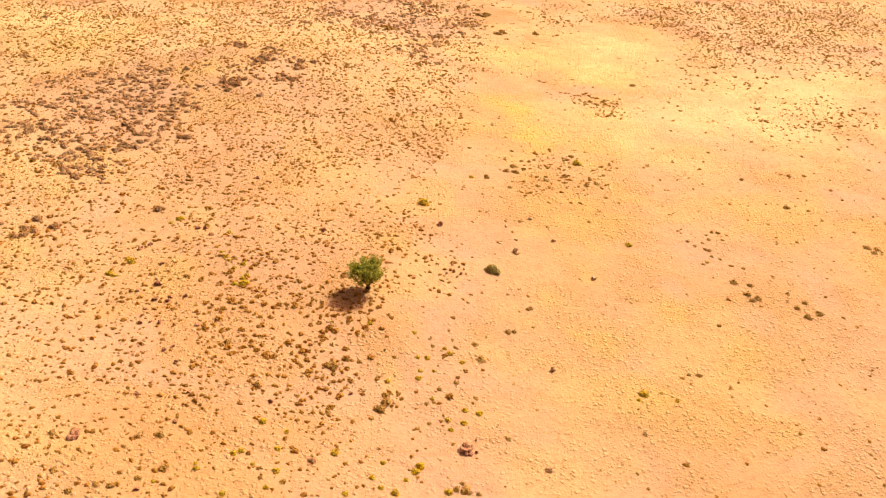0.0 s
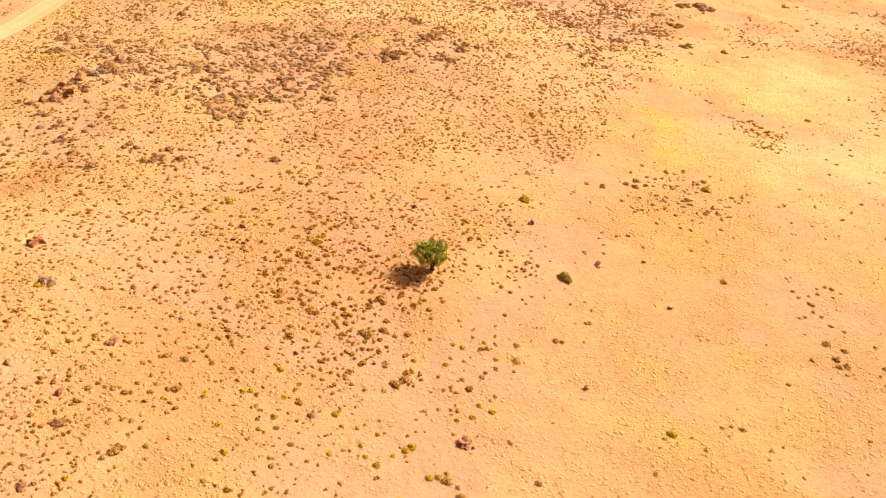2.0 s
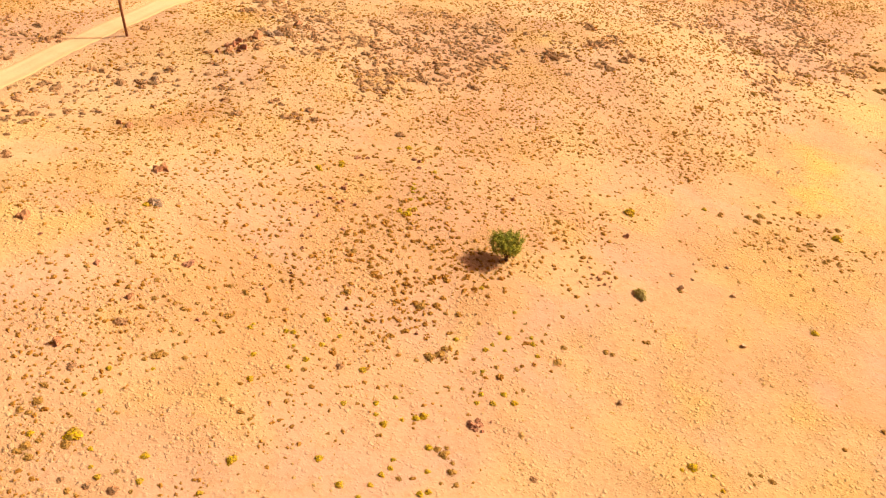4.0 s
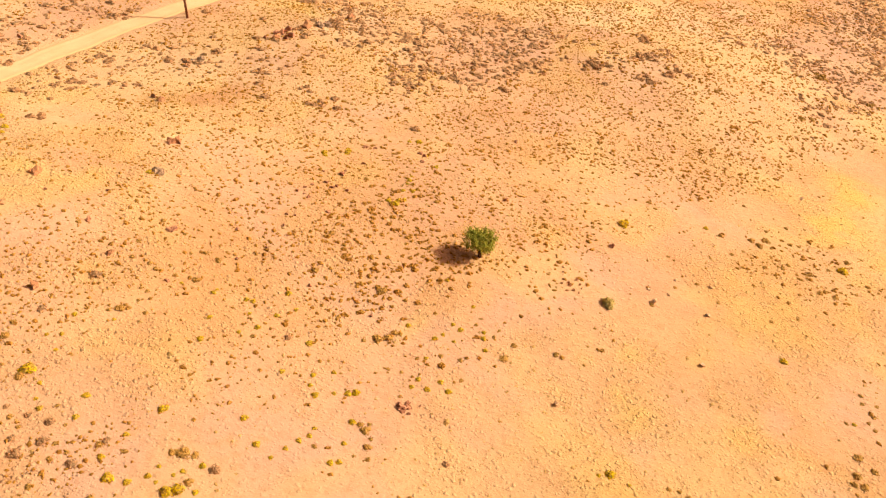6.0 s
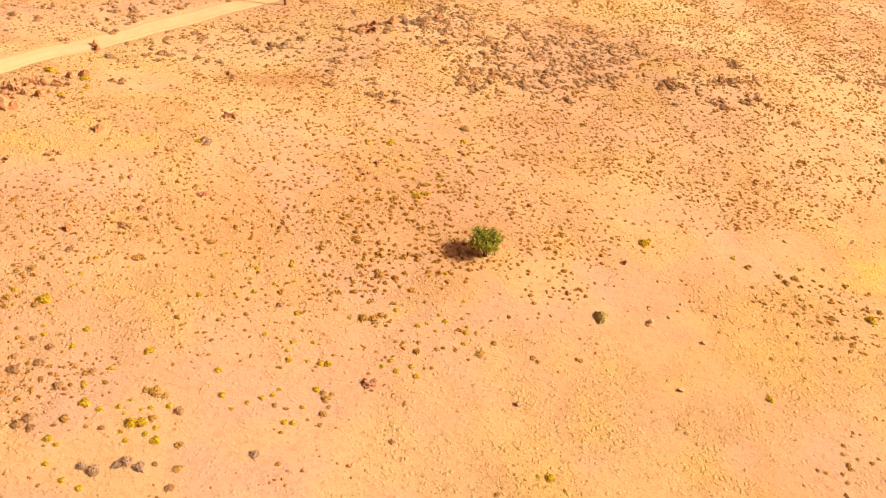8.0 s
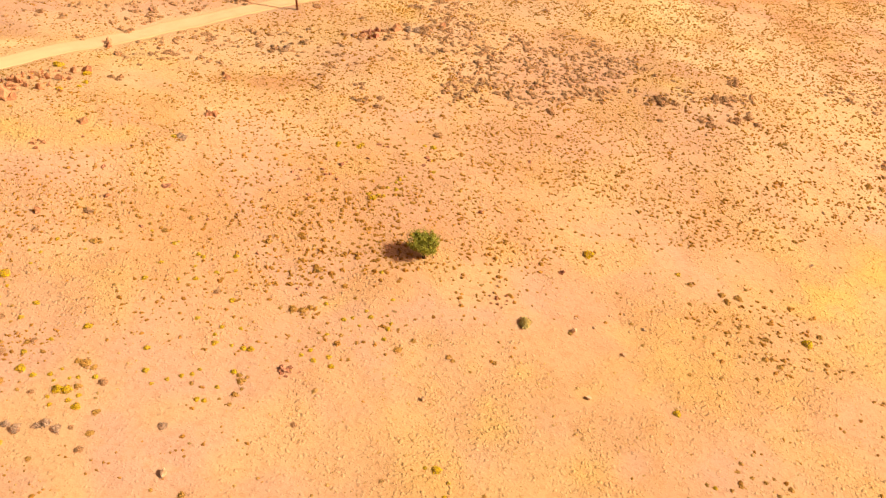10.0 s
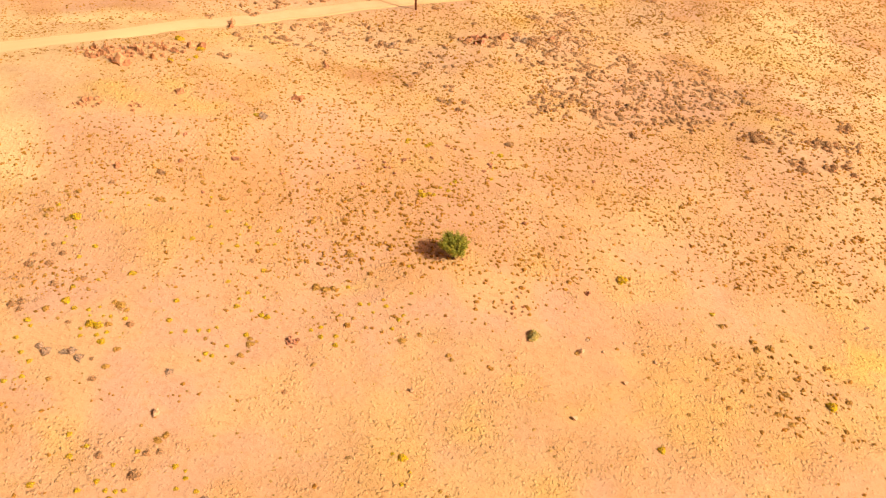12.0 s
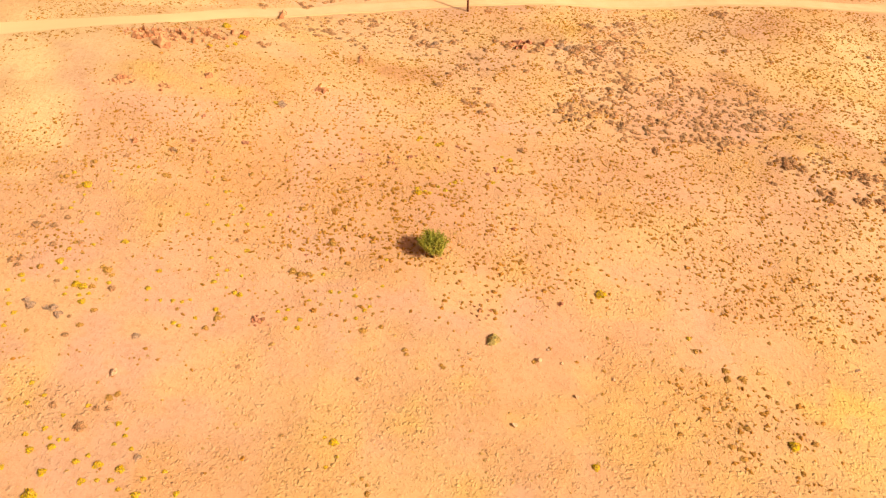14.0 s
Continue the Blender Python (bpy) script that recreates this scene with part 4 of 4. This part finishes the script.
for spots in ([(-5.75, 56.95, 0.34)], [(-54.1, 71.7, 1.24), (-53.8, 72.7, 1.11), (-52.1, 71.4, 0.95), (-54, 69.7, 0.81), (-34.7, 44.7, 1.09), (-34.4, 44.2, 0.59), (-24.9, 61.2, 0.48), (-25.4, 60.6, 0.43), (-21, 64.3, 0.65), (-22.4, 54.9, 0.50), (-22.3, 50.3, 0.43), (-22.2, 49.3, 0.52), (-19.1, 46.6, 0.45), (-20.8, 49.4, 0.38), (-10.6, 64.8, 0.68), (-37.4, 56.8, 0.45), (1.6, 39.5, 0.58), (1.5, 39.1, 0.46), (1.1, 39.4, 0.39), (-21.1, 52.4, 0.59), (-22.4, 54.7, 0.56), (-22.7, 55.5, 0.38), (-25.5, 60.4, 0.65), (-21.5, 64.4, 0.72), (-23, 58.1, 0.53), (-18.4, 44.8, 0.41), (-17.1, 39.1, 0.46), (-18, 49.4, 0.52), (-21.5, 49.5, 0.39), (-19.6, 46.1, 0.55)], [(-22.3, 51.2, 0.40), (-23.6, 53.6, 0.37), (-22.5, 36.8, 0.77), (-17.2, 44.3, 0.24), (-16.9, 41.9, 0.28), (-11.6, 42, 0.47), (-20.2, 63.2, 0.50), (-0.2, 67.9, 0.68), (1.9, 39.8, 0.54), (1.5, 40, 0.46), (2.2, 39.4, 0.38), (2.2, 40.5, 0.31), (-22.6, 36.7, 0.56), (1.5, 39.4, 0.71), (1.8, 39.7, 0.56), (1.8, 39.1, 0.45), (-22.1, 52.5, 0.56), (-20.9, 52.9, 0.56), (-22.5, 54.8, 0.63), (-20.8, 64.4, 0.57), (-10.6, 65, 0.53), (-17.8, 33.3, 0.54), (-6.4, 43.7, 0.52), (-31.7, 31.3, 0.54), (-29.4, 35.4, 0.49), (-20.4, 77, 0.52), (-18.4, 75.8, 0.58), (-19.9, 53.1, 0.58), (-20, 41.3, 0.42), (-69.6, 46.5, 0.93)], [(-26.6, 32, 0.63), (-52.3, 72.4, 1.73), (-54.3, 73.5, 1.45), (-53.5, 71.9, 1.23)],):
    lay_rocks(DARK, spots, "angular dark red sandstone rock", "dark red rocks", rng)
for spots in ([(-41.3, 25.5, 1.97), (-41, 26, 1.25), (-41.7, 24.9, 1.08), (-44.2, 23.4, 1.28), (-45.2, 24, 1.11), (-45.4, 25, 0.92), (-45.3, 26.3, 1.11), (-45.9, 27.2, 1.20), (-44.4, 27.9, 0.82), (-43.1, 29.2, 1.27), (-44, 30.3, 0.82), (-46, 31.5, 1.30), (-45.9, 32.5, 0.93), (-48.1, 33.4, 1.14), (-48.5, 34.5, 1.71), (-49.2, 34.9, 1.15), (-42.3, 31, 0.72), (-46.8, 28.7, 0.84), (-43.5, 26.9, 0.82), (-53.6, 76, 1.66), (-54, 83.4, 1.27), (-59.4, 38.7, 1.24), (-62.2, 7.1, 1.54), (-34.3, 31.8, 1.11), (-34.6, 31.5, 0.68), (-33.5, 21.8, 1.02), (-33.3, 22.5, 0.76), (-33.3, 23.1, 0.76), (-32.8, 21.5, 0.59), (-32.5, 23.5, 0.59)], [(-31.8, 26.7, 0.75), (-31.6, 27.7, 0.67), (-31, 26.8, 0.58), (-34.4, 45.1, 1.19), (-34.7, 44.5, 0.85), (-46.1, 49.6, 0.84), (1, 59.9, 0.41), (0.7, 60.1, 0.36), (1.5, 59.7, 0.35), (1.2, 59.2, 0.35), (0.1, 60.1, 0.30), (1.8, 60.5, 0.30), (-0.5, 60.9, 0.30), (0.8, 61, 0.30), (1.4, 60.7, 0.30), (0.3, 59.5, 0.29), (-0.9, 61.4, 0.30), (2, 59.8, 0.24), (-22.3, 25.3, 0.82), (-22.5, 31.4, 0.70), (-44.9, 49.7, 1.08), (-58.1, 38.8, 1.12)],):
    lay_rocks(RED, spots, "angular red brown sandstone rock", "red rocks", rng, 1.3)
for cx, cy, wide, deep, count, big in ((-45.3, 24.0, 3.7, 2.4, 90, 0.7), (-47.6, 30.0, 3.4, 1.6, 40, 0.65), (-32.9, 22.2, 1.6, 1.2, 24, 0.42), (-32.0, 27.2, 1.0, 0.7, 10, 0.4), (-53.0, 71.6, 1.3, 0.6, 8, 0.9)):
    a, r = rng.uniform(0, 2 * np.pi, count), np.sqrt(rng.uniform(0, 1, count))
    lay_rocks(RED, zip(cx + np.cos(a) * r * deep, cy + np.sin(a) * r * wide, rng.uniform(0.4 * big, big, count)), "jagged red brown rock of a low outcrop", "outcrop rocks", rng, 1.8, 0.45)
lay_rocks(PALE, [(6, 69.2, 0.56), (6.5, 64.8, 0.70), (7.7, 28.2, 0.70), (8.2, 48.6, 0.57), (8.4, 71.2, 0.64), (10.3, 67.4, 0.70), (13.3, 61.5, 0.66), (6, 95.9, 0.60), (6.8, 66.7, 0.45), (5.3, 65.8, 0.39)], "pale sandy boulder lying on the slope", "pale rocks", rng)


# ---- small growth that nobody could count ----
# grown with tufts: middle, two radii, turn, tufts to the square metre
TUFT_LAND = []
TUFT_LAND += [
    (-12.1, 96.3, 18.6, 15.2, 72, 0.85), (-50.4, 119.2, 20.2, 15.0, 134, 0.9), (-27.2, 45.8, 8.3, 4.0, 116, 0.95), (-23.0, 35.5, 4.1, 2.8, 0, 1.0), (-18.2, 42.3, 7.0, 5.8, 176, 1.05),
    (-23.5, 90.2, 12.7, 7.2, 72, 0.8), (-11.2, 97.4, 20.1, 8.2, 69, 0.85), (-28.6, 137.1, 17.8, 7.6, 84, 0.9), (-66.1, 132.2, 18.2, 9.2, 118, 0.9), (51.9, 149.9, 36.8, 22.7, 41, 0.9),
    (-27.9, 46.2, 7.4, 6.1, 89, 0.9), (-26.0, 34.1, 8.2, 3.7, 62, 1.05), (-36.7, 50.3, 11.6, 5.9, 66, 0.85), (-39.7, 39.8, 8.7, 4.8, 115, 0.7), (-23.4, 23.4, 12.2, 4.3, 83, 1.15),
]
TUFT_LAND += [
    (-20.4, 18.0, 6.3, 3.3, 77, 1.1), (-21.0, 34.9, 8.7, 5.3, 90, 1.1), (-25.1, 74.7, 13.5, 6.0, 98, 1.0), (-13.9, 86.7, 12.4, 7.0, 56, 0.85), (49.6, 104.1, 11.0, 6.6, 39, 0.5),
    (-13.1, 52.4, 12.2, 9.5, 102, 1.05), (-7.1, 63.6, 7.4, 5.5, 87, 1.15), (-21.2, 51.7, 8.4, 6.1, 128, 1.05), (-14.2, 47.8, 7.7, 5.3, 93, 1.25), (-3.0, 89.7, 8.8, 4.2, 73, 1.15),
    (-6.6, 63.9, 6.7, 3.9, 73, 1.1), (-1.5, 89.4, 11.3, 4.3, 89, 1.1), (12.7, 82.6, 7.2, 5.3, 49, 1.1), (-0.2, 61.3, 3.9, 3.0, 44, 0.7), (20.6, 106.1, 4.2, 2.8, 108, 1.5),
]
TUFT_LAND += [
    (-6.6, 57.5, 9.0, 4.0, 93, 1.2), (-16.2, 99.8, 8.0, 7.4, 144, 0.9), (-25.0, 44.3, 7.7, 4.2, 100, 0.8),
]
THIN_LAND = []
THIN_LAND += [
    (-13.1, 76.6, 11.1, 4.4, 48, 0.75), (-28.5, 65.7, 6.9, 1.8, 63, 0.35), (-46.7, 38.9, 7.3, 4.5, 158, 0.3), (-13.3, 64.4, 8.5, 2.9, 96, 0.8), (-29.6, 66.3, 7.5, 3.9, 102, 0.7),
    (-50.1, 112.9, 9.1, 4.8, 113, 0.7), (-9.2, 75.3, 5.8, 5.1, 23, 0.4), (-27.4, 65.4, 3.7, 2.3, 167, 0.3), (4.7, 86.8, 18.0, 3.1, 62, 0.15), (8.1, 108.9, 11.7, 5.2, 81, 0.08),
    (8.0, 95.4, 11.1, 5.5, 80, 0.15), (26.5, 132.0, 15.1, 11.2, 45, 0.06), (22.0, 96.2, 13.1, 8.8, 33, 0.1), (17.6, 57.1, 16.8, 11.5, 28, 0.1), (40.6, 83.3, 16.0, 8.9, 53, 0.2),
]
THIN_LAND += [
    (8.9, 44.8, 10.0, 6.6, 17, 0.08), (13.0, 47.6, 26.1, 9.0, 85, 0.04), (-0.7, 27.0, 13.0, 6.0, 84, 0.06), (12.0, 70.0, 21.5, 8.6, 90, 0.05), (-12.8, 24.0, 9.6, 3.0, 84, 0.12),
    (-34.8, 12.3, 8.5, 4.1, 16, 0.08), (-40.2, 18.2, 5.1, 3.7, 50, 0.1), (-32.7, 26.1, 6.7, 3.0, 88, 0.05), (-33.9, 30.5, 2.6, 2.2, 52, 0.05), (-0.5, 48.1, 6.9, 3.0, 84, 0.25),
    (-3.6, 44.8, 10.9, 2.5, 89, 0.25), (3.0, 66.8, 11.2, 4.8, 96, 0.15),
]

# dense small patches inside thin land
PATCH_LAND = [
    (-14.0, 27.4, 9.0, 3.8, 81.0, 0.1), (-33.9, 26.0, 8.1, 3.0, 73.0, 0.06),
    (-8.5, 64.0, 5.9, 4.5, 90.0, 1.1), (-21.7, 84.0, 12.3, 8.9, 90.0, 1.0),
    (12.7, 82.6, 7.2, 5.3, 49, 0.5), (-0.1, 61.3, 4.2, 3.3, 45, 0.35), (20.6, 106.1, 4.2, 2.8, 108, 1.5), (-46.6, 159.9, 15.3, 7.3, 110, 0.8), (-3.6, 43.7, 1.2, 0.6, 85, 3.5),
]


def scatter(rng, most_per_m2, density, box=(-92, 95, 6, 188)):
    step = most_per_m2 ** -0.5
    x, y = [a.ravel() for a in np.meshgrid(np.arange(box[0], box[1], step), np.arange(box[2], box[3], step))]
    n = len(x)
    x, y = x + rng.uniform(-0.75, 0.75, n) * step, y + rng.uniform(-0.75, 0.75, n) * step
    keep = (np.abs(road_off(x, y)) > 2.3) & (rng.uniform(0, most_per_m2, n) < density(x, y)) & (x < 34 + 0.45 * (y - 38)) & (y > 0.27 * (x + 58) - 3) & (x < 24 + 0.6 * (y - 22))
    return x[keep], y[keep]


def spread(name, rng, x, y, sizes, templates, material, label, category):
    """One mesh with a clump of leaves at every place."""
    parts = []
    which = rng.integers(len(templates), size=len(x))
    z = ground_z(x, y) - 0.02
    turn = rng.uniform(0, 2 * np.pi, len(x))
    for k, c in enumerate(templates):
        i = np.nonzero(which == k)[0]
        s, cs, sn = sizes[i][:, None, None], np.cos(turn[i])[:, None, None], np.sin(turn[i])[:, None, None]
        px = (c[None, ..., 0] * cs - c[None, ..., 1] * sn) * s + x[i][:, None, None]
        py = (c[None, ..., 0] * sn + c[None, ..., 1] * cs) * s + y[i][:, None, None]
        pz = c[None, ..., 2] * s + z[i][:, None, None]
        parts.append(np.stack([px, py, pz], -1).reshape(-1, 4, 3))
    v = np.concatenate(parts)
    n = len(v)
    me = bpy.data.meshes.new(name)
    me.vertices.add(n * 4)
    me.vertices.foreach_set("co", v.reshape(-1).astype(np.float32))
    me.loops.add(n * 4)
    me.loops.foreach_set("vertex_index", np.arange(n * 4, dtype=np.int32))
    me.polygons.add(n)
    me.polygons.foreach_set("loop_start", np.arange(0, n * 4, 4, dtype=np.int32))
    me.polygons.foreach_set("loop_total", np.full(n, 4, dtype=np.int32))
    me.materials.append(material)
    me.update(calc_edges=True)
    me.validate()
    tagged(new(name, me), label, category, kind="stuff")


def tuft_density(x, y):
    k = (0.62 + 0.28 * smooth(value_noise(x, y, 16.0, 41), 0.3, 0.7)) * (1 - 0.92 * smooth(x, -4, 12))
    for grown, land in ((True, TUFT_LAND), (False, THIN_LAND), (True, PATCH_LAND)):
        for (*blob, d) in land:
            f = in_blob(x, y, blob, 0.3, 43, 0.6, 1.3)
            k = k * (1 - f) + (d if grown else d * smooth(d, -0.05, 0.6)) * f
    for (*blob, d) in SAGE_LAND:
        k = k * (1 - 0.7 * d * in_blob(x, y, blob, 0.4, 46))
    clump = smooth(value_noise(x, y, 2.6, 44) * 0.6 + value_noise(x, y, 1.1, 49) * 0.4, 0.28, 0.68)
    return 3.6 * np.minimum(k, 0.62 + 0.32 * k) * (0.5 + 0.9 * clump)


def sage_density(x, y):
    k = np.zeros_like(x)
    for (*blob, d) in SAGE_LAND:
        k = np.maximum(k, d * in_blob(x, y, blob, 0.4, 46))
    return 2.0 * k * (0.35 + 1.3 * smooth(value_noise(x, y, 4.0, 47) * 0.6 + value_noise(x, y, 1.7, 48) * 0.4, 0.25, 0.7))


def stubble_density(x, y):
    """Short grass: thick where the land is straw coloured, thin on bare rose coloured sand."""
    k = 0.5 + 1.6 * smooth(value_noise(x, y, 8.0, 51) * 0.5 + value_noise(x, y, 2.5, 52) * 0.5, 0.35, 0.7)
    k = k + 1.2 * np.maximum(most(x, y, STRAW_LAND), most(x, y, DRY_LAND))
    return 1.1 * k * (1 - 0.7 * most(x, y, ROSE_LAND)) * (1 - 0.6 * smooth(y, 90, 130))


rng = np.random.default_rng(7)
SMALL = [tussock(rng) for _ in range(24)]
TINY = [np.concatenate([mound(rng, 0.5, 0.15, 1, 5, 0.25), leaves(rng, 2, 0.5, 0.24, 0.2)]) for _ in range(16)]
BUSHY = [np.concatenate([mound(rng, 0.46, 0.25, 4, 9, 0.26), leaves(rng, 22, 0.52, 0.29, 0.075, 0.9, 0.05, 0.3)]) for _ in range(16)]
x, y = scatter(rng, 6.0, tuft_density)
size = np.clip(np.exp(rng.normal(-1.09, 0.34, len(x))), 0.17, 0.7) * (0.87 + 0.2 * smooth(y, 28, 58)) * (1 + 0.1 * smooth(y, 85, 120))
lone = np.zeros(len(x), bool)
near = np.nonzero((np.hypot(x + 7, y - 55) < 13) & (size > 0.34) & (np.hypot(x + 6.03, y - 56.3) > 0.5))[0][:280]
lone[near] = True
spread("dry_tufts", rng, x[~lone], y[~lone], size[~lone], SMALL, TUFT, "small brown dry grass tufts dotted over the sand", "dry grass")
LONE = [lone_tuft(rng) for _ in range(24)]
for i in near:
    ob = tagged(new("grass_tuft", LONE[int(rng.integers(len(LONE)))]), "small brown dry grass tuft on the sand", "grass tuft", "grass tufts round the tree")
    ob.matrix_basis = pose(x[i], y[i], float(ground_z(x[i], y[i])) - 0.02, 0, 0, rng.uniform(0, 360))
    ob.scale = (size[i] * 0.88,) * 3
x, y = scatter(rng, 2.4, sage_density)
spread("sagebrush_patch", rng, x, y, np.clip(np.exp(rng.normal(-0.52, 0.30, len(x))), 0.35, 1.15), BUSHY, SAGE, "grey brown sagebrush growing in loose patches", "sagebrush")
x, y = scatter(rng, 6.0, stubble_density, (-60, 60, 6, 125))
spread("straw_stubble", rng, x, y, np.exp(rng.normal(-1.65, 0.33, len(x))), TINY, STRAW, "short straw coloured stubble on the sand", "dry grass")
